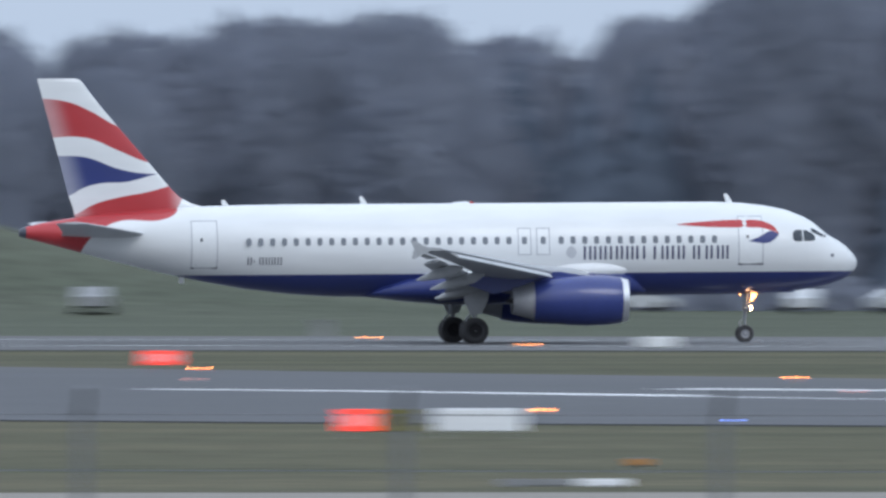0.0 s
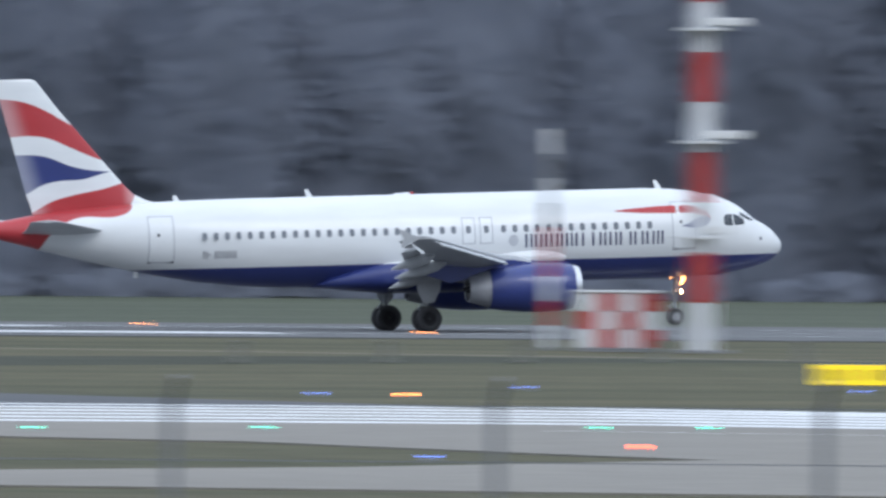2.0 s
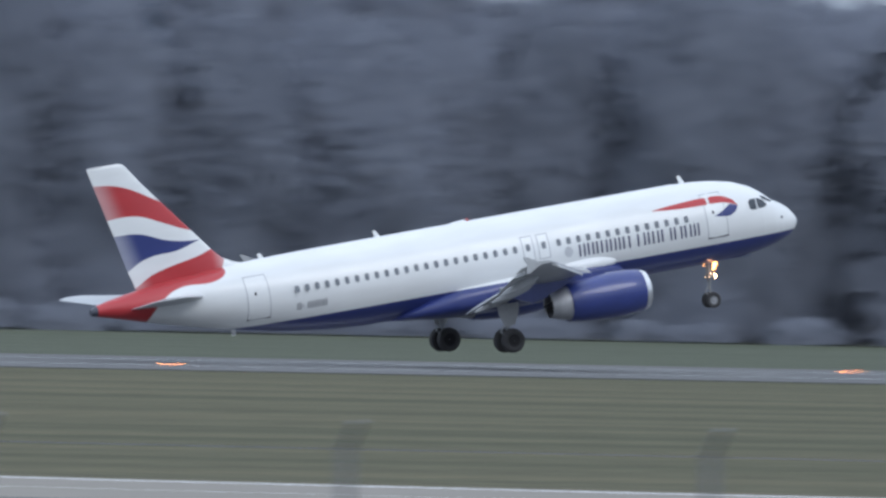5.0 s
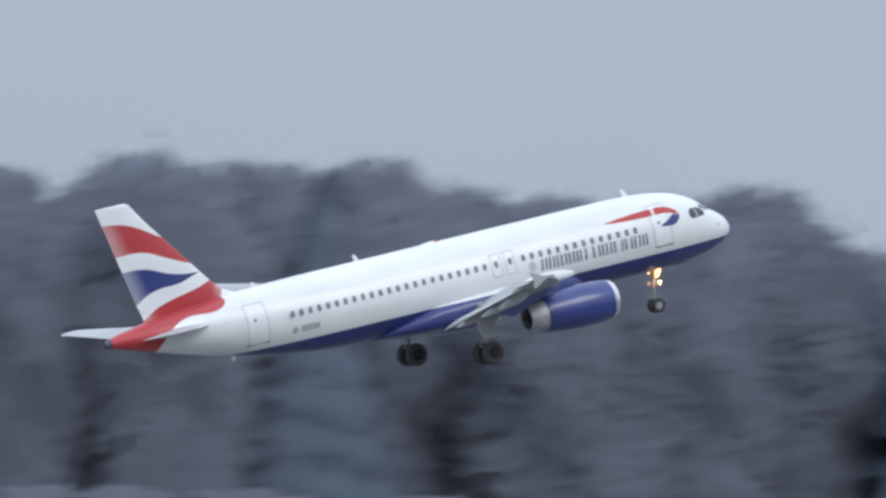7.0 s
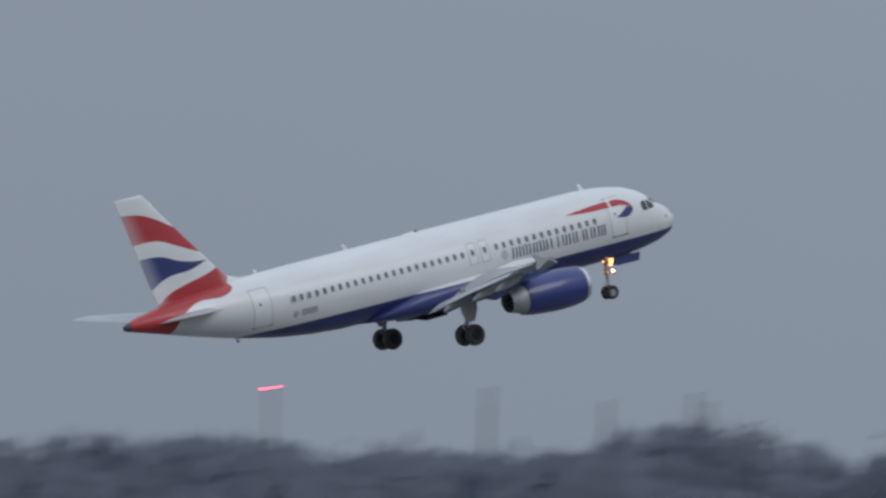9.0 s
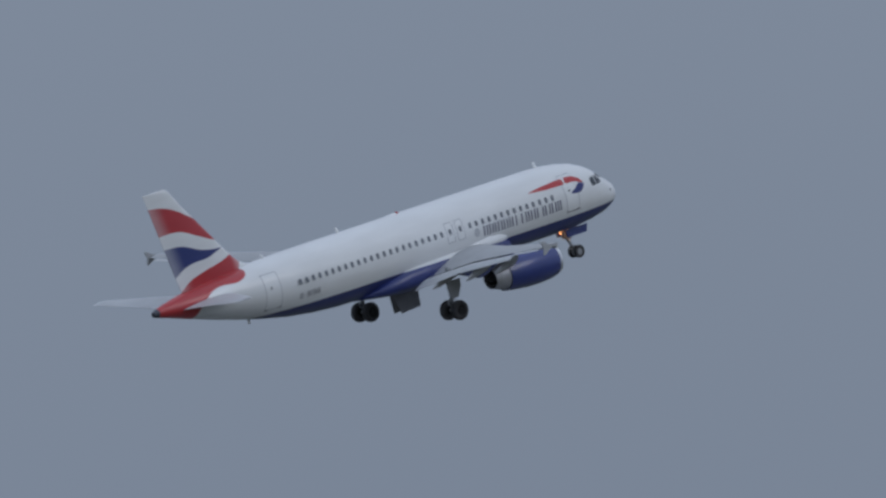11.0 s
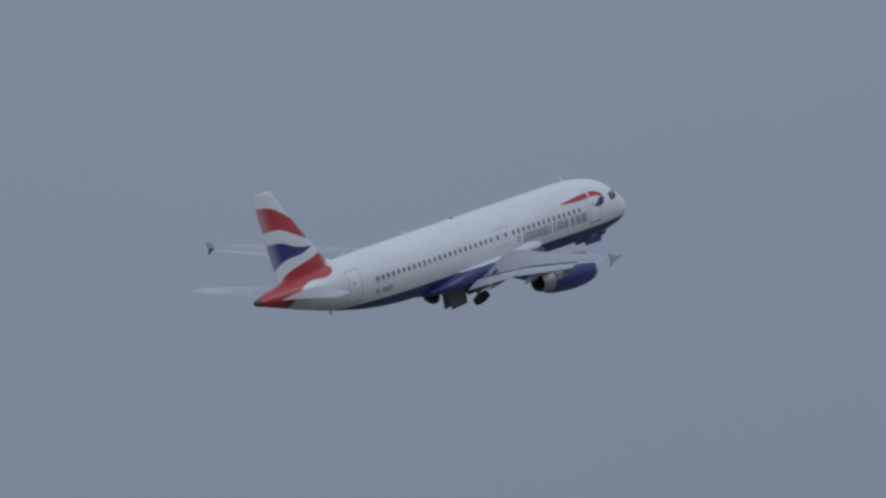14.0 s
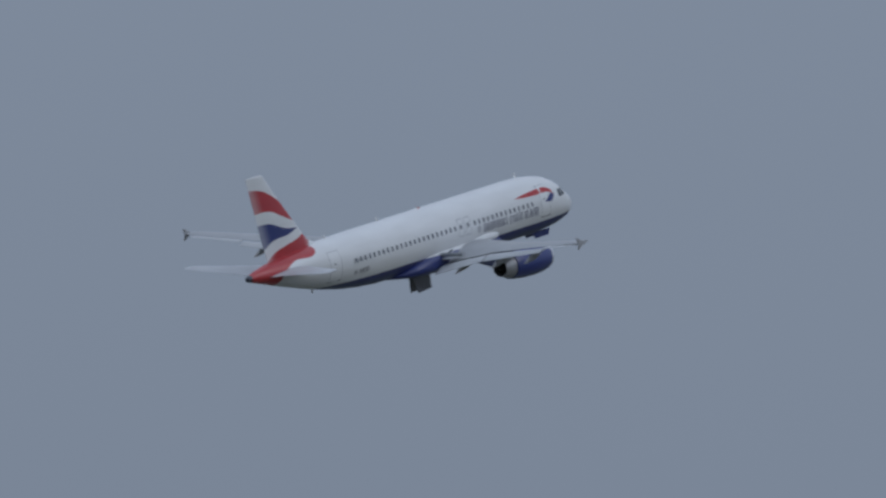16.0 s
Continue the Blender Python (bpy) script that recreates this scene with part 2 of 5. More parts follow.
def box(sx, sy, sz, at=(0, 0, 0), bm=None, bevel=0.0):
    bm = bm or bmesh.new()
    r = bmesh.ops.create_cube(bm, size=1.0, matrix=Matrix.Translation(at) @ Matrix.Diagonal((sx, sy, sz, 1)))
    if bevel:
        es = list({e for v in r["verts"] for e in v.link_edges})
        bmesh.ops.bevel(bm, geom=es, offset=bevel, segments=2, affect="EDGES")
    return bm


def tube(p, q, r0, r1=None, n=12, bm=None):
    """A tapered rod from p to q."""
    bm = bm or bmesh.new()
    p, q = Vector(p), Vector(q)
    r1 = r0 if r1 is None else r1
    w = (q - p).normalized()
    u = w.orthogonal().normalized()
    v = w.cross(u)
    ring = lambda c, r: [c + (u * math.cos(2 * math.pi * i / n) + v * math.sin(2 * math.pi * i / n)) * r for i in range(n)]
    return loft([ring(p, r0), ring(q, r1)], bm)


def turned(profile, axis="x", n=32, at=(0, 0, 0), bm=None, cap=False):
    """A body of revolution; profile: (along, radius)."""
    rings = []
    for s, r in profile:
        ring = []
        for i in range(n):
            a = 2 * math.pi * i / n
            c, d = math.cos(a) * r, math.sin(a) * r
            ring.append(Vector((s, c, d) if axis == "x" else (c, s, d) if axis == "y" else (c, d, s)) + Vector(at))
        rings.append(ring)
    return loft(rings, bm, cap)


def interp(x, xs, ys):
    return float(np.interp(x, xs, ys))


# ---- the airliner: x forward from the main gear, y to port, z up from the fuselage's axis ----
NOSE = 17.71
STATIONS = [  # distance aft of the nose, top, bottom, half width
    (0.0, -0.62, -0.78, 0.09), (0.06, -0.45, -0.95, 0.27), (0.22, -0.24, -1.12, 0.5), (0.5, 0.06, -1.34, 0.79), (0.8, 0.28, -1.48, 1.0),
    (1.34, 0.58, -1.66, 1.27), (1.65, 0.85, -1.73, 1.4), (2.0, 1.14, -1.8, 1.5), (2.4, 1.38, -1.87, 1.61), (3.2, 1.70, -1.96, 1.76),
    (4.2, 1.90, -2.02, 1.88), (5.2, 2.01, -2.06, 1.95), (6.4, 2.07, -2.07, 1.975), (9.0, 2.07, -2.07, 1.975), (14.0, 2.07, -2.07, 1.975),
    (20.0, 2.07, -2.07, 1.975), (23.6, 2.07, -2.05, 1.975), (25.5, 2.07, -1.92, 1.95), (27.5, 2.05, -1.68, 1.86), (29.5, 2.00, -1.32, 1.68),
    (31.5, 1.90, -0.88, 1.42), (33.5, 1.74, -0.38, 1.08), (35.2, 1.53, 0.08, 0.76), (36.6, 1.30, 0.46, 0.45), (37.3, 1.14, 0.64, 0.27), (37.57, 1.02, 0.72, 0.16)]
ST = [[s[i] for s in STATIONS] for i in range(4)]


def section(aft):
    return interp(aft, ST[0], ST[1]), interp(aft, ST[0], ST[2]), interp(aft, ST[0], ST[3])


def skin(x, z, off=0.006, side=-1):
    """The point of the fuselage's side at x (from the gear) and height z, off metres proud."""
    top, low, half = section(NOSE - x)
    c, h = (top + low) / 2, (top - low) / 2
    s = max(-0.999, min(0.999, (z - c) / h))
    return Vector((x, side * (half * math.sqrt(1 - s * s) + off), z))


def patch(xs, low, high, off=0.006, rows=6, side=-1, bm=None):
    """A sheet of paint on the fuselage's side between two curves."""
    bm = bm or bmesh.new()
    cols = [[bm.verts.new(skin(x, a + (b - a) * j / rows, off, side)) for j in range(rows + 1)] for x, a, b in zip(xs, low, high)]
    for p, q in zip(cols, cols[1:]):
        for j in range(rows):
            bm.faces.new((p[j], q[j], q[j + 1], p[j + 1]))
    return bm


def spread(a, b, n):
    return [a + (b - a) * i / n for i in range(n + 1)]


AIRFOIL = [(1.0, 0.004), (0.9, 0.022), (0.75, 0.048), (0.55, 0.070), (0.35, 0.074), (0.2, 0.064), (0.1, 0.048), (0.04, 0.031), (0.01, 0.016), (0.0, 0.0),
           (0.01, -0.014), (0.04, -0.026), (0.1, -0.038), (0.2, -0.047), (0.35, -0.052), (0.55, -0.044), (0.75, -0.026), (0.9, -0.010), (1.0, -0.003)]


def foil(y, lead, chord, z, thick=1.0, twist=0.0, lo=0.0, hi=1.0):
    """A wing section; lead: x of the leading edge from the gear."""
    out = []
    for s, t in AIRFOIL:
        s = lo + (hi - lo) * s
        x, h = -s * chord, t * chord * thick
        a = radians(twist)
        out.append(Vector((lead + x * math.cos(a) + h * math.sin(a), y, z + x * math.sin(a) + h * math.cos(a))))
    return out


def wheel(parent, at, radius, width, hub):
    w, r = width / 2, radius
    t = turned([(-w * 0.7, r * 0.52), (-w * 0.95, r * 0.62), (-w, r * 0.8), (-w * 0.82, r * 0.94), (-w * 0.4, r), (w * 0.4, r), (w * 0.82, r * 0.94),
                (w, r * 0.8), (w * 0.95, r * 0.62), (w * 0.7, r * 0.52)], "y", 32)
    ob = part("tyre", t, M_TYRE, parent, "worn black tyre", at)
    h = turned([(-w * 0.62, 0.02), (-w * 0.66, r * 0.2), (-w * 0.45, r * 0.3), (-w * 0.6, r * 0.54), (w * 0.6, r * 0.54), (w * 0.45, r * 0.3), (w * 0.66, r * 0.2), (w * 0.62, 0.02)], "y", 24)
    part("hub", h, hub, parent, "grey metal wheel hub", at)
    return ob


def build_airliner():
    jet = thing("airliner", "white and navy twin-engined passenger jet with red tail bands", "airplane")
    rings = []
    fine = sorted({*ST[0], *spread(0, 6.4, 32), *spread(6.4, 24, 18), *spread(24, 37.57, 30)})
    for aft in fine:
        t, b, h = section(aft)
        c, r = (t + b) / 2, (t - b) / 2
        rings.append([Vector((NOSE - aft, h * math.sin(2 * math.pi * i / 56), c + r * math.cos(2 * math.pi * i / 56))) for i in range(56)])
    part("fuselage", loft(rings), FUSELAGE, jet, "white upper body over navy belly, red tail cone")
    # belly fairing under the wing
    rings = []
    for aft, w, low, up in ((9.6, 0.9, -2.04, -1.5), (10.4, 1.8, -2.14, -0.95), (11.2, 2.03, -2.2, -0.68), (12.4, 2.16, -2.32, -0.55), (14.5, 2.2, -2.42, -0.58), (17.0, 2.18, -2.46, -0.66),
                            (19.0, 2.12, -2.40, -0.8), (20.5, 2.0, -2.27, -1.2), (21.5, 1.5, -2.14, -1.55), (22.3, 0.4, -2.06, -1.9)):
        c, r = (low + up) / 2, (up - low) / 2
        rings.append([Vector((NOSE - aft, w * math.copysign(abs(math.sin(a)) ** 0.75, math.sin(a)), c + r * math.copysign(abs(math.cos(a)) ** 0.75, math.cos(a))))
                      for a in (2 * math.pi * (i + 0.5) / 40 for i in range(40))])
    part("belly_fairing", loft(rings), FUSELAGE, jet, "navy wing root fairing")
    # cabin windows: one mesh for all, on the constant section
    pane = bmesh.new()
    def oval(bm, rx, rz, off):
        vs = []
        for i in range(16):
            a = 2 * math.pi * i / 16
            c, s = math.copysign(abs(math.cos(a)) ** 0.6, math.cos(a)) * rx, math.copysign(abs(math.sin(a)) ** 0.6, math.sin(a)) * rz
            vs.append(bm.verts.new(Vector((c, *skin(5.0, 0.40 + s, off)[1:]))))
        bm.faces.new(vs)
    oval(pane, 0.115, 0.17, 0.010)
    pane_me = finish("cabin_window", pane, M_BLIND)
    rear = [-9.80 + 0.5285 * i for i in range(23)]
    for side in (1, -1):
        for x in rear + [2.52, 3.36] + [4.17 + 0.529 * i for i in range(14)]:
            w = new("cabin_window", pane_me)
            w.parent, w.location, w.scale = jet, (x, 0, 0), (1, side, 1)
    # doors and overwing exits
    for side in (-1, 1):
        for x0, x1, z0, z1 in ((12.16, 13.22, -0.70, 1.40), (-12.30, -11.20, -0.72, 1.34), (2.26, 2.80, -0.22, 0.92), (3.09, 3.63, -0.22, 0.92)):
            g = 0.035
            seal = part("door_seal", patch(spread(x0 - g, x1 + g, 4), [z0 - g] * 5, [z1 + g] * 5, 0.004, 14, side), M_SEAL, jet, "thin grey door outline")
            part("cabin_door" if x1 - x0 > 0.8 else "overwing_exit", patch(spread(x0 + g * 0.3, x1 - g * 0.3, 4), [z0 + g * 0.3] * 5, [z1 - g * 0.3] * 5, 0.0075, 14, side), M_WHITE, jet, "white flush cabin door")
            if x1 - x0 > 0.8:
                part("door_sill", patch([x0 - 0.04, x1 + 0.04], [z0 - 0.06] * 2, [z0 + 0.03] * 2, 0.012, 1, side), M_GREYLET, jet, "dark grey door sill")
                xm = (x0 + x1) / 2 - 0.14
                part("door_window", patch([xm - 0.055, xm + 0.055], [0.44] * 2, [0.58] * 2, 0.012, 1, side), M_GLASS, jet)
        for x in (2.52, 3.36):
            w = new("cabin_window", pane_me)
            w.parent, w.location, w.scale = jet, (x, side * -0.006 * -1, 0), (1, -side, 1)
        # sweeping emblem behind the flight deck
        xs = [9.44, 10.1, 10.8, 11.45, 12.12, 12.76, 13.12, 13.38, 13.61, 13.82, 13.97]
        part("emblem_band", patch(xs, [1.06, 1.0, .95, .93, .92, .92, .91, .86, .79, .72, .62], [1.08, 1.15, 1.2, 1.24, 1.26, 1.26, 1.23, 1.16, 1.06, .92, .66], 0.013, 4, side), M_REDMARK, jet, "red sweeping ribbon")
        part("emblem_tail", patch([12.6, 13.0, 13.3, 13.55, 13.76, 13.9, 13.97], [.31, .24, .21, .25, .36, .50, .60], [.32, .46, .62, .76, .72, .66, .63], 0.0135, 4, side), M_BLUEMARK, jet, "navy ribbon end")
        # the company's name as plain strokes, one group for each letter
        x, gap = 5.17, 0.0
        for k, wdt in enumerate((.40, .40, .18, .42, .18, .38, .46, 0, .50, .18, .42, .62, .50, .44, .36)):
            if not wdt:
                x += 0.26
                continue
            strokes = ((0.0, 0.10),) if wdt < 0.2 else ((0.0, 0.10), (wdt - 0.15, wdt - 0.055))
            for a, b in strokes:
                part("letter_bar", patch([x + a, x + b], [-0.47] * 2, [0.13] * 2, 0.009, 4, side), M_LETTER, jet, "navy painted letter bar")
            x += wdt + 0.066
        for k in range(6):
            a = -9.85 + 0.265 * k
            bm = patch([a, a + 0.06], [-0.62 + (0.13 if k == 1 else 0)] * 2, [-0.28 - (0.12 if k == 1 else 0)] * 2, 0.009, 3, side)
            if k != 1:
                part("letter_bar", patch([a + 0.13, a + 0.19], [-0.62] * 2, [-0.28] * 2, 0.009, 3, side), M_GREYLET, jet, "grey registration bar")
            part("letter_bar", bm, M_GREYLET, jet, "grey registration bar")
        part("round_badge", patch(spread(4.38, 4.86, 6), [-.17, -.33, -.39, -.41, -.39, -.33, -.17], [-.13, .05, .11, .13, .11, .05, -.13], 0.007, 3, side), mat("faded_badge", (0.55, 0.57, 0.6), 0.5), jet, "faded grey round badge")
        # flight deck glazing
        for name, xs, lo, hi in (("side_window", (14.62, 14.75, 15.0, 15.06), (.36, .28, .28, .30), (.66, .78, .80, .78)),
                                 ("side_window", (15.12, 15.3, 15.55, 15.66), (.29, .29, .31, .33), (.79, .76, .62, .50)),
                                 ("windscreen", (15.50, 15.72, 15.98, 16.22), (.72, .60, .48, .46), (.88, .80, .64, .54))):
            part(name, patch(xs, lo, hi, 0.012, 6, side), M_GLASS, jet, "dark flight deck glass")
        part("static_port", patch([16.38, 16.52], [-.42] * 2, [-.28] * 2, 0.01, 1, side), M_GREYLET, jet)
    # fin with dorsal fillet
    fin = []
    for z, lead, trail, th in ((1.55, -11.2, -17.35, 0.7), (1.98, -11.6, -17.45, 0.75), (2.12, -12.1, -17.5, 0.8), (2.4, -12.65, -17.6, 0.85), (2.8, -13.06, -17.72, 0.9), (4.5, -14.5, -18.15, 1.0), (6.5, -16.2, -18.68, 1.05), (7.5, -16.95, -18.95, 1.05), (7.66, -17.1, -18.99, 0.9), (7.72, -17.32, -19.0, 0.5)):
        c = lead - trail
        fin.append([Vector((lead - s * c, t * c * th * 0.85, z)) for s, t in AIRFOIL])
    part("fin", loft(fin), FIN, jet, "white tail fin with waving red and navy bands")
    for side in (-1, 1):
        s = [foil(side * y, ld, ch, z, 0.8) for y, ld, ch, z in ((0.5, -13.9, 4.1, 0.72), (2.2, -15.05, 3.1, 0.9), (6.0, -17.5, 1.34, 1.28), (6.22, -17.8, 0.95, 1.30))]
        part("tailplane", loft(s), M_FLAP, jet, "light grey tailplane")
    # aerials, beacon, drain mast
    for x, h in ((12.0, 0.42), (-4.4, 0.36), (-10.6, 0.28)):
        z = section(NOSE - x)[0]
        bm = loft([[Vector((x + sx * c - h * 0.45 * k, sy * 0.02, z - 0.03 + h * k)) for sx, sy in ((0.16, 0), (0, 1), (-0.16, 0), (0, -1))] for k, c in ((0, 1.0), (1, 0.55))])
        part("aerial", bm, M_WHITE, jet, "white blade aerial")
    part("beacon", turned([(2.03, 0.12), (2.13, 0.10), (2.18, 0.03)], "z", 16, (0.4, 0, 0), cap=True), mat("beacon_red_glass", (0.4, 0.04, 0.04), 0.2), jet, "small red beacon dome")
    part("aerial_fairing", turned([(-0.9, 0.02), (-0.4, 0.22), (0.2, 0.26), (0.7, 0.02)], "x", 16, (0.0, 0, 1.9)), M_WHITE, jet)
    part("drain_mast", loft([[Vector((-12.6 + sx, sy, -1.05 - k)) for sx, sy in ((0.1, 0), (0, .03), (-.12, 0), (0, -.03))] for k in (0.0, 0.36)]), M_WHITE, jet, "white drain mast")
    moving = {}
    for side in (-1, 1):
        bm = turned([(2.8, 0.03), (3.6, 0.2), (4.6, 0.36), (5.6, 0.42), (6.4, 0.36), (7.0, 0.2), (7.3, 0.02)], "x", 24, (0, side * 1.64, -0.95))
        part("wing_root_fillet", bm, M_WHITE, jet, "white bulged wing root fillet")
        # wing with its own root pivot, so that it bends up in flight
        piv = Vector((0, side * 1.9, -1.15))
        wing = new("wing")
        wing.parent, wing.location = jet, piv
        wing["label"] = "grey swept wing with slats and flaps out"
        def put(name, bm, material, label=""):
            bmesh.ops.translate(bm, verts=bm.verts, vec=-piv)
            return part(name, bm, material, wing, label)
        secs = ((1.2, 6.2, 7.1, -1.52, 1.6, 3.2), (2.2, 5.55, 6.5, -1.44, 1.6, 3.2), (6.4, 2.95, 3.95, -0.90, 1.1, 1.5), (11.0, 0.35, 2.8, -0.40, 0.9, 0.3), (15.6, -2.25, 1.75, 0.10, 0.8, -1.0), (16.85, -2.98, 1.45, 0.22, 0.8, -1.0))
        full = [foil(side * y, ld, ch, z, th, tw, 0.0, 0.80 if y < 13 else 0.86) for y, ld, ch, z, th, tw in secs]
        put("wing_box", loft(full), M_WINGGREY, "grey swept wing")
        # slats along the leading edge
        for y0, y1 in ((2.7, 5.2), (6.4, 9.4), (9.45, 12.4), (12.45, 15.9)):
            rr = []
            for y in (y0, y1):
                ld, ch, z = (interp(y, [q[0] for q in secs], [q[i] for q in secs]) for i in (1, 2, 3))
                rr.append([Vector((ld + 0.26 - s * 0.62, side * y, z - 0.17 + t - 0.10 * (1 - s))) for s, t in ((0, 0), (.1, .07), (.3, .13), (.7, .17), (1, .17), (.7, .11), (.3, .04), (.1, -.05))])
            put("slat", loft(rr), M_FLAP, "pale leading edge slat")
        # flaps, drooped behind the rear spar
        for y0, y1, k in ((2.2, 6.3, 0.27), (6.45, 12.9, 0.30)):
            rr = []
            for y in (y0, y1):
                ld, ch, z = (interp(y, [q[0] for q in secs], [q[i] for q in secs]) for i in (1, 2, 3))
                tw = interp(y, [q[0] for q in secs], [q[5] for q in secs])
                x, zz = ld - ch * 0.80, z - ch * 0.80 * math.sin(radians(tw)) - 0.12
                c = max(0.75, ch * k)
                rr.append([Vector((x - 0.05 - (s * math.cos(radians(13)) * c), side * y, zz - s * c * math.sin(radians(13)) + t * c * 1.6)) for s, t in AIRFOIL])
            put("flap", loft(rr), M_FLAP, "pale grey drooped flap")
        rr = []
        for y in (13.0, 16.4):
            ld, ch, z = (interp(y, [q[0] for q in secs], [q[i] for q in secs]) for i in (1, 2, 3))
            rr.append([Vector((ld - ch * 0.85 - s * ch * 0.2, side * y, z - 0.02 - s * 0.05 + t * ch * 0.25)) for s, t in AIRFOIL])
        put("aileron", loft(rr), M_FLAP)
        for y, ln in ((4.2, 2.6), (7.9, 2.5), (11.6, 2.1)):
            ld, ch, z = (interp(y, [q[0] for q in secs], [q[i] for q in secs]) for i in (1, 2, 3))
            bm = turned([(-ln * 0.62, 0.02), (-ln * 0.45, 0.10), (-ln * 0.1, 0.19), (ln * 0.2, 0.18), (ln * 0.4, 0.03)], "x", 14)
            bmesh.ops.scale(bm, vec=(1, 0.75, 1.35), verts=bm.verts)
            bmesh.ops.rotate(bm, cent=(0, 0, 0), matrix=Matrix.Rotation(radians(-15), 3, "Y"), verts=bm.verts)
            bmesh.ops.translate(bm, vec=(ld - ch * 0.86, side * y, z - 0.52), verts=bm.verts)
            put("flap_track_fairing", bm, M_WINGGREY, "grey flap track fairing")
        fence = [[Vector((-3.15 + a, side * (16.9 + b), 0.24 + c)) for a, b, c in (((q[0] + 0.5) * 0.66 - 0.5, q[1], q[2] * 0.55) for q in ring)] for ring in (
            [(-1.75, -.03, .75), (-1.3, -.03, .62), (-.9, -.03, .30), (-.1, -.03, 0), (-.7, -.03, -.3), (-1.45, -.03, -.78), (-1.62, -.03, -.72), (-1.45, -.03, 0)],
            [(-1.75, .03, .75), (-1.3, .03, .62), (-.9, .03, .30), (-.1, .03, 0), (-.7, .03, -.3), (-1.45, .03, -.78), (-1.62, .03, -.72), (-1.45, .03, 0)])]
        put("wingtip_fence", loft(fence), M_WINGGREY, "grey wingtip fence")
        moving["wing", side] = (wing, piv)
        # engine
        eng = new("engine")
        eng.parent, eng.location = jet, (0, side * 5.75, -2.26)
        eng["label"] = "navy engine nacelle with bare metal intake lip"
        part("cowling", turned([(6.48, 0.95), (6.27, 1.02), (5.7, 1.09), (4.8, 1.12), (4.0, 1.09), (3.0, 1.0), (2.4, 0.90), (2.45, 0.80)], "x", 40), M_BLUE, eng, "navy blue cowling")
        part("intake_lip", turned([(6.16, 0.80), (6.51, 0.82), (6.61, 0.87), (6.60, 0.92), (6.46, 0.965), (6.31, 1.012)], "x", 40), M_LIPS, eng, "bare metal intake lip")
        part("intake_duct", turned([(6.18, 0.80), (5.6, 0.79), (5.3, 0.79), (5.29, 0.02)], "x", 32), M_DARK, eng, "dark fan face")
        part("nozzle", turned([(2.8, 0.85), (2.4, 0.84), (1.75, 0.66), (1.45, 0.58), (1.48, 0.54), (2.2, 0.58)], "x", 36), M_NOZZLE, eng, "bare metal exhaust nozzle")
        part("exhaust_core", turned([(2.2, 0.57), (2.19, 0.3), (1.7, 0.24), (1.2, 0.03)], "x", 24), M_DARK, eng, "dark exhaust core")
        py = loft([[Vector((a, side * 0.16 * w, b)) for a, b in prof] for w, prof in ((-1, ((5.3, 0.98), (3.6, 1.28), (0.6, 1.22), (-0.9, 0.85), (0.6, 0.3), (2.6, 0.7))), (1, ((5.3, 0.98), (3.6, 1.28), (0.6, 1.22), (-0.9, 0.85), (0.6, 0.3), (2.6, 0.7))))])
        part("pylon", py, M_BLUE, eng, "navy engine pylon")
        # main gear, hinged under the wing
        gp = Vector((0.05, side * 3.79, -1.0))
        gear = new("main_gear")
        gear.parent, gear.location = jet, gp
        gear["label"] = "twin-wheel main landing gear leg"
        leg = tube((0, 0, 0.0), (-0.05, 0, -1.75), 0.15, 0.14, 16)
        tube((-0.05, 0, -1.65), (-0.05, 0, -2.6), 0.09, 0.09, 14, leg)
        tube((-0.05, -0.5, -2.58), (-0.05, 0.5, -2.58), 0.08, 0.08, 12, leg)
        tube((0.0, side * -0.1, -1.35), (0.0, side * -0.34, -0.85), 0.06, 0.06, 10, leg)
        tube((-0.05, 0, -1.7), (-0.42, 0, -2.1), 0.045, 0.045, 8, leg)
        tube((-0.42, 0, -2.1), (-0.05, 0, -2.45), 0.045, 0.045, 8, leg)
        for dx in (-0.13, 0.1):
            tube((dx, side * 0.12, -0.5), (dx * 0.7, side * 0.12, -2.35), 0.018, 0.018, 6, leg)
        part("leg_strut", leg, M_GEAR, gear, "grey shock strut")
        door = loft([[Vector((a, side * (0.24 + w), b)) for a, b in ((0.6, -0.8), (-0.53, -0.8), (-0.5, -1.3), (-0.25, -1.85), (0.25, -1.85), (0.55, -1.25))] for w in (0.0, 0.05)])
        part("leg_door", door, M_WINGGREY, gear, "pale grey leg door")
        for k in (-0.465, 0.465):
            wheel(gear, (-0.05, k, -2.58), 0.585, 0.43, M_HUBDARK)
        moving["main", side] = (gear, gp)
        dp = Vector((-0.1, side * 0.12, -2.40))
        bay = new("main_gear_door")
        bay.parent, bay.location = jet, dp
        bay["label"] = "navy main gear bay door"
        part("door_panel", loft([[Vector((a, side * b, c)) for a, b, c in ((0.95, 0, 0.02 - w), (0.75, 1.15, 0.10 - w), (-0.8, 1.25, 0.10 - w), (-1.15, 0, 0.02 - w))] for w in (0.0, 0.05)]), [mat('bay_door_grey', (0.24, 0.25, 0.28), 0.5)], bay, "grey inner face of bay door")
        moving["bay", side] = (bay, dp)
    # nose gear
    gp = Vector((12.75, 0, -1.42))
    gear = new("nose_gear")
    gear.parent, gear.location = jet, gp
    gear["label"] = "nose landing gear with lit lamps"
    leg = tube((0, 0, 0.1), (-0.09, 0, -1.68), 0.10, 0.09, 14)
    tube((-0.08, 0, -1.5), (-0.11, 0, -2.40), 0.06, 0.06, 12, leg)
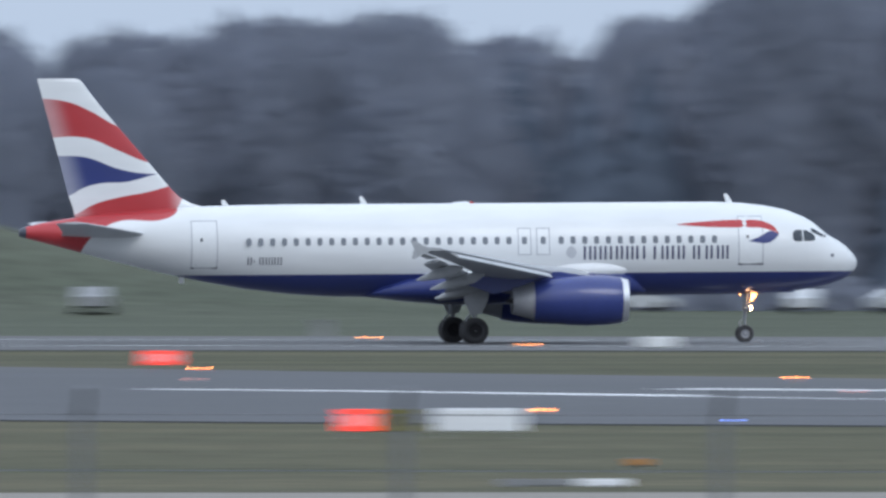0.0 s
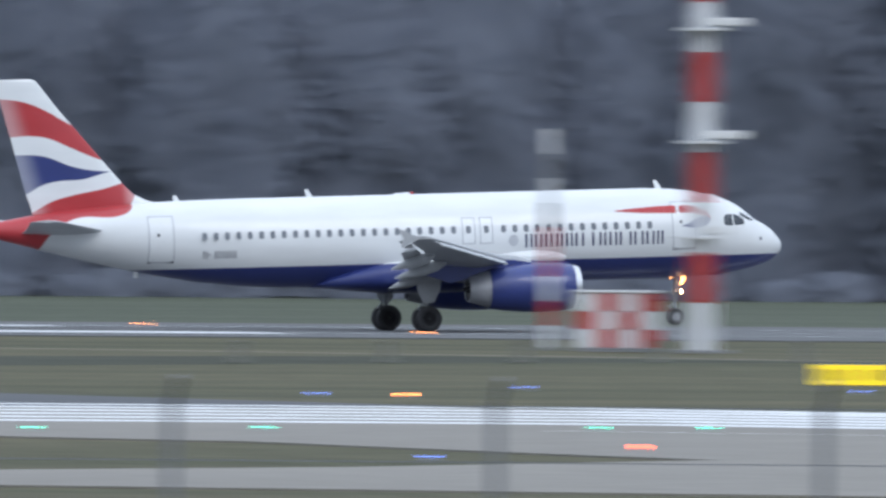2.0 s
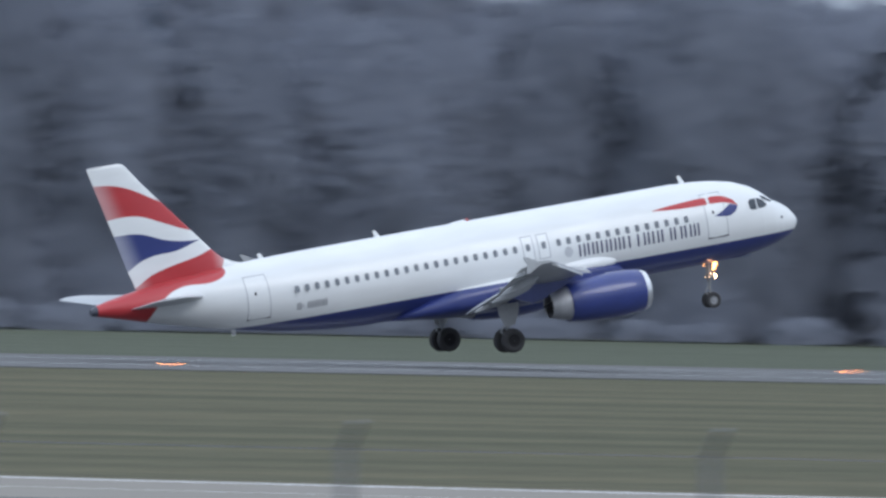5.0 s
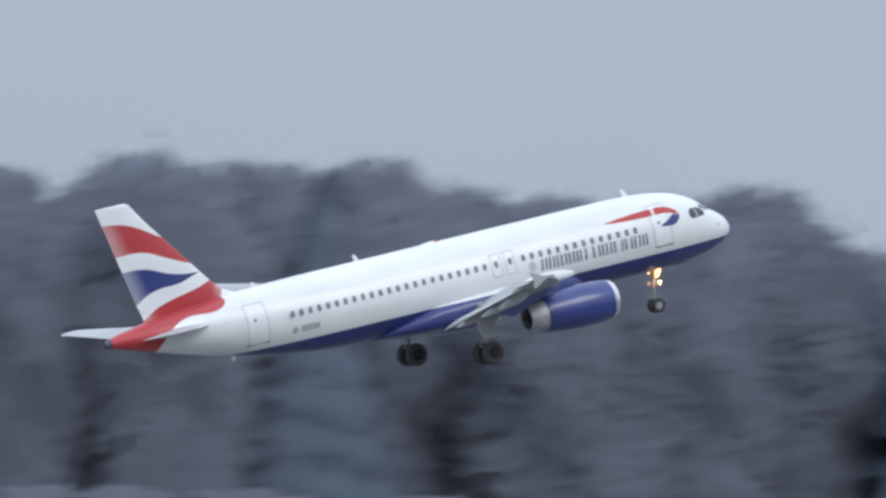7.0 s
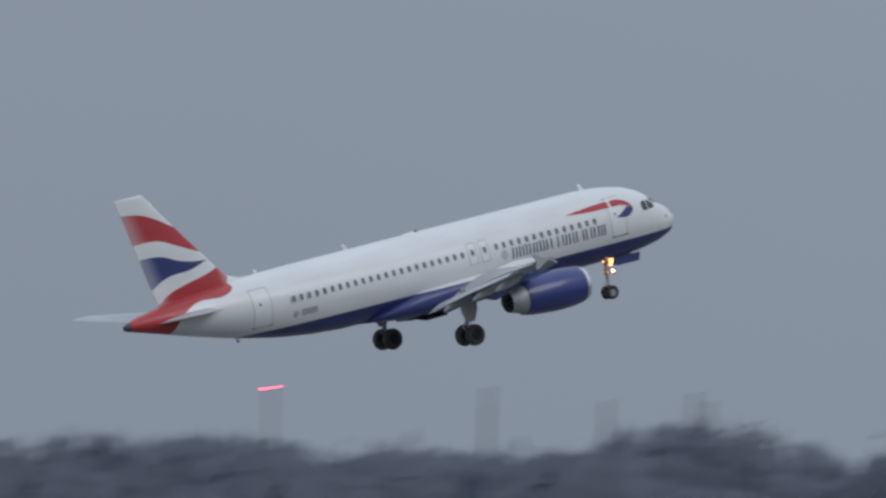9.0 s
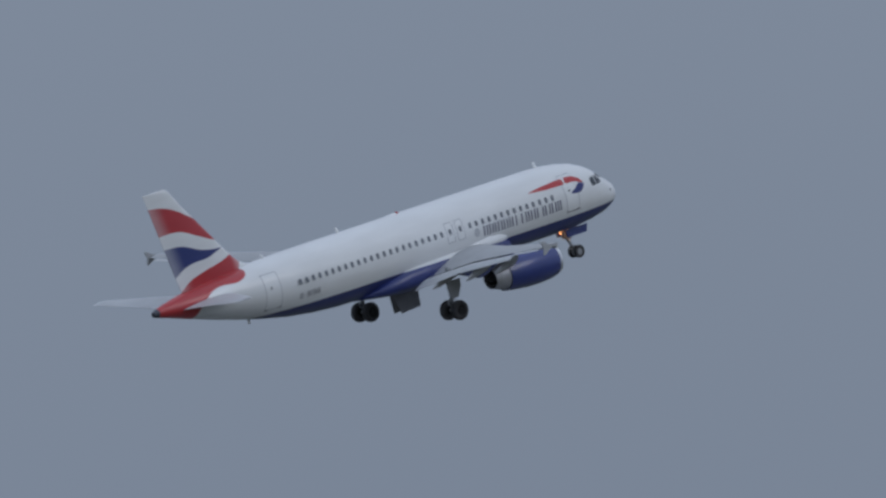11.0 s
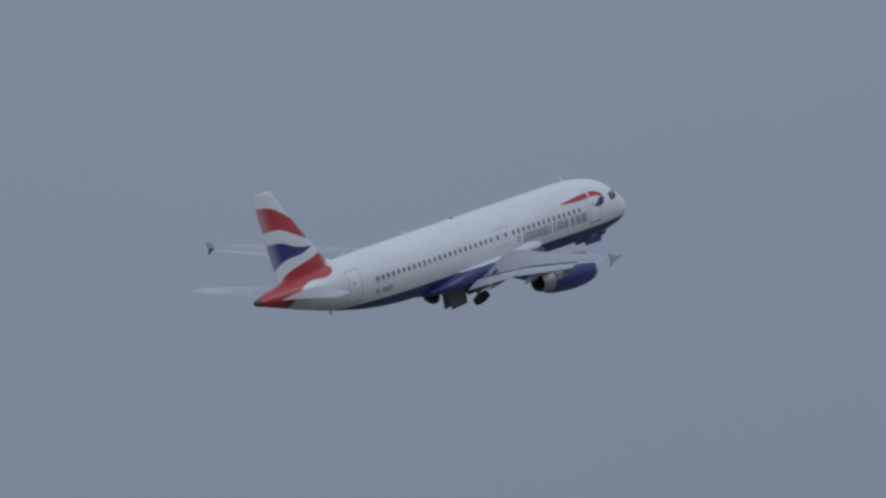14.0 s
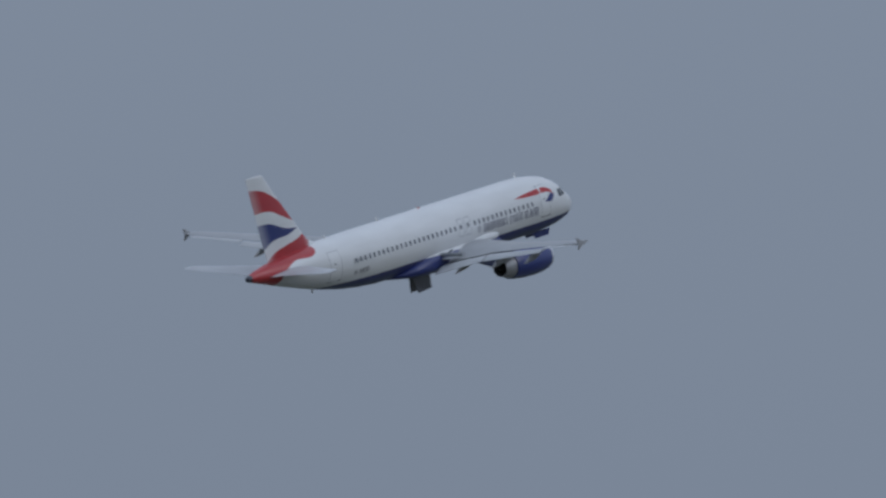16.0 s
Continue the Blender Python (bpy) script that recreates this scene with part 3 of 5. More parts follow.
    tube((-0.11, -0.33, -2.40), (-0.11, 0.33, -2.40), 0.05, 0.05, 10, leg)
    tube((-0.06, 0, -1.15), (0.75, 0, -0.45), 0.05, 0.05, 8, leg)
    tube((-0.08, 0, -1.62), (-0.36, 0, -1.95), 0.03, 0.03, 6, leg)
    tube((-0.36, 0, -1.95), (-0.10, 0, -2.28), 0.03, 0.03, 6, leg)
    part("leg_strut", leg, M_GEAR, gear, "grey nose strut")
    for k in (-0.25, 0.25):
        wheel(gear, (-0.11, k, -2.40), 0.385, 0.22, M_HUB)
    for y in (-0.24, 0.24):
        part("landing_lamp", turned([(-0.02, 0.02), (0.0, 0.12), (0.05, 0.12), (0.10, 0.07), (0.12, 0.02)], "x", 16, (0.10, y, -1.26)), M_LAMPHOT, gear, "bright landing lamp")
        part("lamp_housing", turned([(-0.16, 0.06), (-0.04, 0.14), (0.09, 0.14)], "x", 16, (0.0, y, -1.26)), M_GEAR, gear)
    part("taxi_lamp", turned([(-0.02, 0.02), (0.0, 0.10), (0.05, 0.10), (0.10, 0.02)], "x", 16, (0.20, -0.10, -0.86)), M_LAMP, gear, "amber-lit taxi lamp")
    # no lamp: the bracket's own glow stands for lamplight falling on it
    part("lamplight_glow_bracket", loft([[Vector((0.18 + a, -0.12 + w, b)) for a, b in ((0.26, -0.50), (0.04, -0.52), (-0.04, -0.98), (0.12, -0.84), (0.22, -0.76))] for w in (0.0, 0.04)]), M_LAMP, gear, "bracket with an amber glow for the lamplight on it")
    part("small_lamp", turned([(0, 0.02), (0.02, 0.07), (0.06, 0.02)], "x", 12, (-0.36, -0.2, -0.62)), M_LAMP, gear, "amber lamp")
    moving["nose", 0] = (gear, gp)
    for side in (-1, 1):
        dp = Vector((13.6, side * 0.47, -1.99))
        d = new("nose_gear_door")
        d.parent, d.location = jet, dp
        d["label"] = "navy nose gear bay door"
        part("door_panel", loft([[Vector((a, side * -b, c + w)) for a, b, c in ((1.25, 0, 0.02), (1.1, 0.46, 0.0), (-0.5, 0.46, 0.0), (-0.6, 0, 0.02))] for w in (0.0, 0.035)]), M_BLUE, d)
        moving["nose_door", side] = (d, dp)
    return jet, moving


airliner, MOVING = build_airliner()


# ---- ground ----
def grass_material():
    """Dull winter turf: green and straw patches drawn out along the airfield, with fine tufts."""
    m, n, l, b = nodes_of("winter_grass")
    co = n.new("ShaderNodeTexCoord")
    mp = n.new("ShaderNodeMapping")
    mp.inputs["Scale"].default_value = (0.012, 0.05, 0.05)
    l.new(co.outputs["Object"], mp.inputs["Vector"])
    big = n.new("ShaderNodeTexNoise")
    big.inputs["Scale"].default_value, big.inputs["Detail"].default_value = 1.0, 6.0
    l.new(mp.outputs[0], big.inputs["Vector"])
    ramp = n.new("ShaderNodeValToRGB")
    e = ramp.color_ramp.elements
    e[0].position, e[0].color = 0.36, (0.072, 0.076, 0.046, 1)
    e[1].position, e[1].color = 0.64, (0.122, 0.111, 0.070, 1)
    l.new(big.outputs[0], ramp.inputs[0])
    # lusher turf beyond the runway
    lush = n.new("ShaderNodeValToRGB")
    e = lush.color_ramp.elements
    e[0].position, e[0].color = 0.34, (0.074, 0.086, 0.060, 1)
    e[1].position, e[1].color = 0.66, (0.096, 0.106, 0.077, 1)
    l.new(big.outputs[0], lush.inputs[0])
    far, sep = n.new("ShaderNodeMapRange"), n.new("ShaderNodeSeparateXYZ")
    far.inputs["From Min"].default_value, far.inputs["From Max"].default_value = 1050.0, 1085.0
    l.new(co.outputs["Object"], sep.inputs[0])
    l.new(sep.outputs["Y"], far.inputs[0])
    turf = n.new("ShaderNodeMixRGB")
    l.new(far.outputs[0], turf.inputs[0])
    l.new(ramp.outputs[0], turf.inputs[1])
    l.new(lush.outputs[0], turf.inputs[2])
    fine = n.new("ShaderNodeTexNoise")
    fine.inputs["Scale"].default_value, fine.inputs["Detail"].default_value = 0.5, 6.0
    l.new(co.outputs["Object"], fine.inputs["Vector"])
    r = n.new("ShaderNodeMapRange")
    r.inputs["From Min"].default_value, r.inputs["From Max"].default_value = 0.3, 0.7
    r.inputs["To Min"].default_value, r.inputs["To Max"].default_value = 0.75, 1.25
    l.new(fine.outputs[0], r.inputs[0])
    v = n.new("ShaderNodeVectorMath")
    v.operation = "SCALE"
    l.new(turf.outputs[0], v.inputs[0])
    l.new(r.outputs[0], v.inputs["Scale"])
    l.new(v.outputs[0], b.inputs["Base Color"])
    b.inputs["Roughness"].default_value = 0.95
    b.inputs["Specular IOR Level"].default_value = 0.15
    return m


M_GRASS = grass_material()
M_RUNWAY = mat("runway_asphalt", (0.125, 0.128, 0.132), 0.7, vary=0.2, scale=0.03, fine=40, spec=0.12)
M_TAXI = mat("taxiway_asphalt", (0.088, 0.092, 0.10), 0.65, vary=0.22, scale=0.02, fine=30, spec=0.15)
M_PAVE = mat("taxiway_concrete", (0.252, 0.234, 0.208), 0.7, vary=0.2, scale=0.02, fine=30, spec=0.12)
M_MARK = mat("white_road_paint", (0.82, 0.83, 0.84), 0.6, vary=0.2, scale=0.4)
M_LITTER = mat("woodland_floor", (0.16, 0.165, 0.15), 0.95, vary=0.4, scale=0.1, bump=0.4)


def smoothstep(a, b, v):
    t = np.clip((v - a) / (b - a), 0.0, 1.0)
    return t * t * (3 - 2 * t)


def ground_height(x, y):
    """The lie of the land: a bank below the camera, a grassy knoll, woods on a rise."""
    h = 4.4 * (1 - smoothstep(25, 120, y)) + 2.0 * smoothstep(120, 175, y) * (1 - smoothstep(215, 270, y)) + 0.0 * x
    h = h + 2.0 * smoothstep(25, 120, y) * (1 - smoothstep(120, 175, y))
    knoll = np.exp(-(((x - 112) / 30) ** 2) - ((y - 1265) / 32) ** 2)
    rise = smoothstep(1350, 1460, y) * (3.5 + 5.5 * smoothstep(150, 260, x))
    return h + 9.0 * knoll + rise


def build_ground():
    xs = np.unique(np.concatenate([np.linspace(-3500, -300, 9), np.linspace(-300, 60, 25), np.linspace(60, 260, 61), np.linspace(260, 1500, 60), np.linspace(1500, 4600, 9)]))
    ys = np.unique(np.concatenate([np.linspace(-1500, 0, 6), np.linspace(0, 300, 61), np.linspace(300, 1180, 45), np.linspace(1180, 1480, 51), np.linspace(1480, 4700, 12)]))
    gx, gy = np.meshgrid(xs, ys)
    gz = ground_height(gx, gy) - 0.03
    me = bpy.data.meshes.new("ground")
    w = len(xs)
    quads = [(j * w + i, j * w + i + 1, (j + 1) * w + i + 1, (j + 1) * w + i) for j in range(len(ys) - 1) for i in range(w - 1)]
    me.from_pydata(np.stack([gx.ravel(), gy.ravel(), gz.ravel()], 1).tolist(), [], quads)
    me.materials.append(M_GRASS)
    me.polygons.foreach_set("use_smooth", [True] * len(me.polygons))
    tagged(new("ground", me), "dull winter grass across the airfield", "grass", kind="structure")
    # woodland floor, just over the grass on the rise
    xs = np.linspace(40, 1500, 120)
    ys = np.linspace(1338, 1560, 24)
    gx, gy = np.meshgrid(xs, ys)
    gz = ground_height(gx, gy) + 0.05
    w = len(xs)
    me = bpy.data.meshes.new("woodland_floor")
    quads = [(j * w + i, j * w + i + 1, (j + 1) * w + i + 1, (j + 1) * w + i) for j in range(len(ys) - 1) for i in range(w - 1)]
    me.from_pydata(np.stack([gx.ravel(), gy.ravel(), gz.ravel()], 1).tolist(), [], quads)
    me.materials.append(M_LITTER)
    tagged(new("woodland_floor", me), "dark leaf litter under bare trees", "woodland floor", kind="structure")


def slab(name, outline, z, material, label, category, thick=0.04):
    bm = bmesh.new()
    top = [bm.verts.new((x, y, z)) for x, y in outline]
    low = [bm.verts.new((x, y, z - thick)) for x, y in outline]
    bm.faces.new(top)
    for i in range(len(top)):
        j = (i + 1) % len(top)
        bm.faces.new((top[i], low[i], low[j], top[j]))
    bmesh.ops.triangulate(bm, faces=[f for f in bm.faces if len(f.verts) > 4])
    return tagged(new(name, finish(name, bm, material, False)), label, category, kind="structure")


def stripe(name, points, width, z, label="worn white painted line", paint=None, category="road marking"):
    """A painted line along points."""
    bm = bmesh.new()
    pts = [Vector((*p, 0)) for p in points]
    rows = []
    for i, p in enumerate(pts):
        d = (pts[min(i + 1, len(pts) - 1)] - pts[max(i - 1, 0)]).normalized()
        s = Vector((-d.y, d.x, 0)) * width / 2
        rows.append([bm.verts.new((q.x, q.y, z)) for q in (p + s, p - s)])
    for a, b in zip(rows, rows[1:]):
        bm.faces.new((a[0], a[1], b[1], b[0]))
    return tagged(new(name, finish(name, bm, paint or M_MARK, False)), label, category, kind="structure")


FAR_EDGE = [(-60, 1000), (40, 985), (100.6, 844), (141, 760), (155, 705), (164, 655), (177, 632), (190, 608), (199, 588), (208, 556), (228, 530), (262, 505), (420, 450)]
NEAR_EDGE = [(420, 330), (200, 400), (132, 456), (110, 470), (90, 474), (40, 470), (40, 486), (108, 491), (125, 505), (138.2, 522.5), (137, 531), (135, 556), (126, 573), (118, 622), (77, 645), (20, 690), (-60, 780)]
build_ground()
slab("runway", [(-900, 962), (3200, 962), (3200, 1064), (-900, 1064)], 0.02, M_RUNWAY, "grey asphalt runway", "runway")
SEAM = [(168, 649), (140, 637), (118.6, 620.5)]
slab("taxiway", FAR_EDGE[:6] + SEAM + NEAR_EDGE[13:], 0.015, M_TAXI, "dark worn taxiway asphalt", "taxiway")
slab("apron_pavement", [SEAM[0]] + FAR_EDGE[6:] + NEAR_EDGE[:13] + [SEAM[2], SEAM[1]], 0.015, M_PAVE, "pale worn concrete apron", "pavement")
stripe("runway_edge_line", [(-900, 992.2), (3200, 992.2)], 0.9, 0.026)
stripe("runway_edge_line", [(-900, 1034.8), (3200, 1034.8)], 0.9, 0.026)
for k in range(26):
    stripe("centre_line", [(-400 + 60 * k, 1013.5), (-370 + 60 * k, 1013.5)], 0.9, 0.026, "white runway centre dash")
for x in (68.0, 218.0, 365.5, 515.0):
    stripe("touchdown_bar", [(x, 989.5), (x + 23, 989.5)], 11.0, 0.026, "white touchdown bar")
    stripe("touchdown_bar", [(x, 1031.5), (x + 23, 1031.5)], 6.0, 0.026, "white touchdown bar")
stripe("taxiway_line", [(p[0] - 1.6, p[1] - 4) for p in FAR_EDGE[5:]], 1.3, 0.021)
stripe("taxiway_line", [(86, 759.5), (91.6, 752.8), (101.3, 735)], 2.4, 0.021)
stripe("taxiway_line", [(104, 762), (116.4, 751.4), (123.3, 736)], 4.0, 0.021)
stripe("taxiway_line", [(95, 744), (105, 722), (122, 690), (138, 640)], 0.9, 0.021)
for k in range(6):
    stripe("threshold_stripe", [(133 - 2.5 * k, 653 - 9.5 * k), (150, 651.5 - 9.5 * k), (166 - 1.5 * k, 647 - 9.0 * k), (178 - 2.4 * k, 631 - 7.5 * k)], 4.4, 0.021, "white threshold stripe")
stripe("taxiway_line", [(150, 585), (180, 560), (205, 520), (260, 470)], 0.35, 0.021)

M_ROUGH = mat("rough_heath", (0.068, 0.072, 0.055), 0.95, vary=0.35, scale=0.15, fine=3, spec=0.1)
M_STRAW = mat("pale_trodden_grass", (0.20, 0.185, 0.145), 0.95, vary=0.25, scale=0.15, fine=3, spec=0.1)
stripe("grass_path", [(205, 890), (222, 862), (241, 826.5), (249, 803), (260.5, 787), (285, 762)], 3.6, -0.022, "pale trodden path across the grass", M_STRAW, "path")
stripe("rough_grass", [(175, 806), (199, 833), (224, 852)], 24.0, -0.025, "dark rough grass strip", M_ROUGH, "grass")


# ---- airfield lights and signs ----
M_POST = mat("fixture_grey", (0.25, 0.26, 0.27), 0.6, vary=0.2)
GLOWS = {"orange": glow("amber_lamp_glow", (1.0, 0.28, 0.06), 15.0), "red": glow("red_lamp_glow", (1.0, 0.10, 0.03), 11.0), "blue": glow("blue_lamp_glow", (0.16, 0.30, 1.0), 4.0),
         "green": glow("green_lamp_glow", (0.10, 1.0, 0.65), 5.0), "bright green": glow("bright_green_lamp_glow", (0.05, 1.0, 0.35), 7.0), "white": glow("warm_lamp_glow", (1.0, 0.34, 0.14), 14.0), "pink": glow("dim_red_glow", (1.0, 0.35, 0.30), 2.0)}
PROTO = {}


def airfield_light(color, x, y, near=0.979):
    """A low lamp on a stem and base plate."""
    x, y = x * near, y * near
    tall = {"bright green": 0.10, "red": 0.085, "white": 0.065, "orange": 0.06}.get(color, 0.04)
    if color not in PROTO:
        t = thing("airfield_light", f"low {color if color not in ('white', 'pink') else 'pale'} airfield light on a stem", "airfield light", group=f"{color} airfield lights")
        part("base_plate", turned([(0.0, 0.16), (0.03, 0.16), (0.05, 0.05)], "z", 12, cap=True), M_POST, t)
        part("stem", tube((0, 0, 0.04), (0, 0, 0.09), 0.035, 0.03, 8), M_POST, t)
        part("lens", turned([(0.08, 0.05), (0.09, 0.09), (0.08 + tall * 0.7, 0.09), (0.08 + tall, 0.05), (0.085 + tall, 0.01)], "z", 12, cap=True), GLOWS[color], t, "glowing lens")
        t.matrix_basis = pose(x, y, 0.0)
        PROTO[color] = t
        return t
    return copy_thing(PROTO[color], pose(x, y, 0.0))


for k in range(-6, 24):
    airfield_light("orange", 128.6 + 59.6 * k, 988.2, 1.0)
    airfield_light("orange", 127.8 + 59.6 * k, 1038.6, 1.0)
for color, spots in (("orange", ((99.5, 861), (116.1, 818), (133.7, 776), (90, 688.5), (173.5, 694), (195.4, 650))), ("red", ((143.9, 551.6), (213, 588), (222, 566))),
                     ("pink", ((93.2, 808), (109.6, 758), (121.9, 719))),
                     ("blue", ((91.3, 656), (160.8, 734), (171.5, 697.6), (184.8, 723.5), (194.4, 717), (216.4, 728), (226.8, 723.6), (237.7, 714.7), (239.6, 712), (257.3, 706), (259.6, 708), (279.9, 706), (133, 529.7))),
                     ("green", ((137.5, 590.7), (144.7, 594.5), (155, 598.6), (158.3, 599.5), (165.8, 604.8), (169.6, 607.2), (173.7, 611), (177.7, 613.6), (183.6, 618.6), (186.2, 620.2),
                                (122, 620), (124.7, 621), (126.5, 621.7), (129.3, 622.5))),
                     ("bright green", ((199.1, 656.4), (200.9, 655.6), (203.3, 654.7), (204.9, 653.5)))):
    for x, y in spots:
        airfield_light(color, x, y)
for x, y, n in ((159.3, 570, 5), (167.8, 540.6, 5), (176.4, 511, 5), (184.5, 480, 5), (192.5, 455, 5)):
    for k in range(n):
        if k == 3 and 500 < y < 545:
            continue
        airfield_light("white", x + 1.27 * k, y + 0.76 * k)

M_SIGNRED = glow("lit_red_sign", (0.9, 0.06, 0.04), 0.9)
M_SIGNYELLOW = glow("lit_yellow_sign", (0.9, 0.68, 0.02), 0.55)
M_SIGNDULL = mat("dull_yellow_panel", (0.22, 0.2, 0.04), 0.6)
M_SIGNWHITE = mat("white_sign_back", (0.84, 0.86, 0.88), 0.5, vary=0.1)
M_INK = mat("black_sign_ink", (0.03, 0.03, 0.03), 0.6)


def sign(label, x, y, width, height, panels, bearing, bars=False):
    """An airfield sign board on short legs; panels: (material, share of the width)."""
    t = thing("airfield_sign", label, "sign", (x * 0.972, y * 0.972, 0.0), -bearing)
    part("cabinet", box(width, 0.22, height, (0, 0.12, 0.18 + height / 2), bevel=0.03), M_POST if len(panels) > 1 else panels[0][0] if panels[0][0] is M_SIGNWHITE else M_POST, t, smooth=False)
    a = -width / 2
    for m, share in panels:
        w = width * share
        part("face_panel", box(w - 0.03, 0.03, height - 0.05, (a + w / 2, -0.005, 0.18 + height / 2), bevel=0.008), m, t, smooth=False)
        if bars and m in (M_SIGNYELLOW, M_SIGNDULL, M_SIGNRED):
            n = max(2, int(w / 0.32))
            ink = {M_SIGNYELLOW: M_INK, M_SIGNDULL: M_INK, M_SIGNRED: M_SIGNWHITE}[m]
            for k in range(n):
                if k % 5 == 4:
                    continue
                part("letter_bar", box(0.12, 0.012, height * 0.5, (a + w * (k + 0.5) / n, -0.028, 0.18 + height / 2)), ink, t, smooth=False)
        a += w
    for s in (-1, 1):
        part("leg", box(0.08, 0.08, 0.2, (s * width * 0.38, 0.12, 0.1)), M_POST, t, smooth=False)
    return t


sign("lit red and dull yellow board beside a white board back", 76.3, 618.2, 2.1, 0.62, [(M_SIGNRED, 0.52), (M_SIGNDULL, 0.48)], 7.0, True)
sign("white back of an airfield sign", 79.1, 618.4, 2.4, 0.62, [(M_SIGNWHITE, 1.0)], 7.3)
sign("lit red mandatory sign on the grass", 99.4, 873.0, 1.4, 0.56, [(M_SIGNRED, 1.0)], 6.5, True)
sign("long lit yellow direction sign", 93.7, 618.0, 4.2, 0.62, [(M_SIGNYELLOW, 1.0)], 8.6, True)
sign("long white back of an airfield sign", 103.5, 608.0, 6.9, 0.60, [(M_SIGNWHITE, 0.5), (M_SIGNWHITE, 0.5)], 9.7)
sign("dull yellow and lit red board on the near grass", 93.0, 462.0, 2.7, 0.70, [(M_SIGNDULL, 0.52), (M_SIGNRED, 0.48)], 11.3, True)
sign("lit yellow location sign", 198.5, 733.0, 2.6, 0.70, [(M_SIGNYELLOW, 1.0)], 15.2, True)
sign("white back of a short sign", 202.0, 735.5, 1.2, 0.68, [(M_SIGNWHITE, 1.0)], 15.4)
sign("small grey box on the grass", 190.7, 689.0, 0.6, 0.42, [(M_SIGNWHITE, 1.0)], 15.5)
sign("long white board on the grass", 231.2, 667.4, 7.9, 0.72, [(M_SIGNWHITE, 0.5), (M_SIGNWHITE, 0.5)], 19.1)
sign("white marker board at the runway edge", 133.7, 984.0, 1.5, 0.45, [(M_SIGNWHITE, 1.0)], 7.6)
sign("white marker board at the runway edge", 167.8, 974.0, 1.5, 0.45, [(M_SIGNWHITE, 1.0)], 9.8)


def cabinet(label, x, y, w, d, h, material, rz):
    t = thing("equipment_cabinet", label, "cabinet", (x, y, 0.0), rz)
    part("plinth", box(w + 0.1, d + 0.1, 0.1, (0, 0, 0.05)), M_POST, t, smooth=False)
    part("body", box(w, d, h - 0.16, (0, 0, 0.1 + (h - 0.16) / 2), bevel=0.02), material, t, smooth=False)
    part("lid", box(w + 0.08, d + 0.08, 0.06, (0, 0, h - 0.03), bevel=0.015), material, t, smooth=False)
    for s in (-1, 1):
        part("door", box(w * 0.46, 0.02, h * 0.72, (s * w * 0.24, -d / 2 - 0.011, h * 0.48)), material, t, smooth=False)
    return t


cabinet("white equipment cabinet on the near grass", 69.2, 465.0, 1.6, 0.8, 0.85, M_SIGNWHITE, -8.5)
cabinet("small pale concrete post block", 87.3, 513.3, 0.36, 0.36, 0.85, mat("pale_concrete", (0.42, 0.42, 0.38), 0.8, scale=2), -9.6)
cabinet("small grey cabinet beyond the runway", 129.3, 1068.6, 0.7, 0.5, 0.75, M_POST, -7.0)



def low_board(x, y, width):
    """A low grey kerb board with a white end, lying on the near grass."""
    t = thing("barrier_board", "low grey barrier board with white end on the grass", "barrier", (x, y, 0.0), -7.5)
    part("board", box(width, 0.25, 0.16, (0, 0, 0.09), bevel=0.03), M_POST, t, smooth=False)
    part("white_end", box(width * 0.4, 0.27, 0.17, (width * 0.32, 0, 0.095), bevel=0.02), M_SIGNWHITE, t, smooth=False)
    for s in (-1, 1):
        part("foot", box(0.3, 0.5, 0.05, (s * width * 0.4, 0, 0.025)), M_POST, t, smooth=False)


low_board(65.6, 498.5, 2.8)
sign("small orange marker board on the grass", 72.5, 537.0, 0.5, 0.2, [(mat("orange_marker", (0.5, 0.22, 0.05), 0.6), 1.0)], 7.7)

# ---- masts ----
M_MASTRED = mat("mast_red_paint", (0.50, 0.05, 0.04), 0.5, vary=0.12, scale=1.5)
M_MASTWHITE = mat("mast_white_paint", (0.74, 0.75, 0.76), 0.5, vary=0.1, scale=1.5)
M_OBSTRUCTION = glow("obstruction_lamp_glow", (1.0, 0.07, 0.16), 16.0)


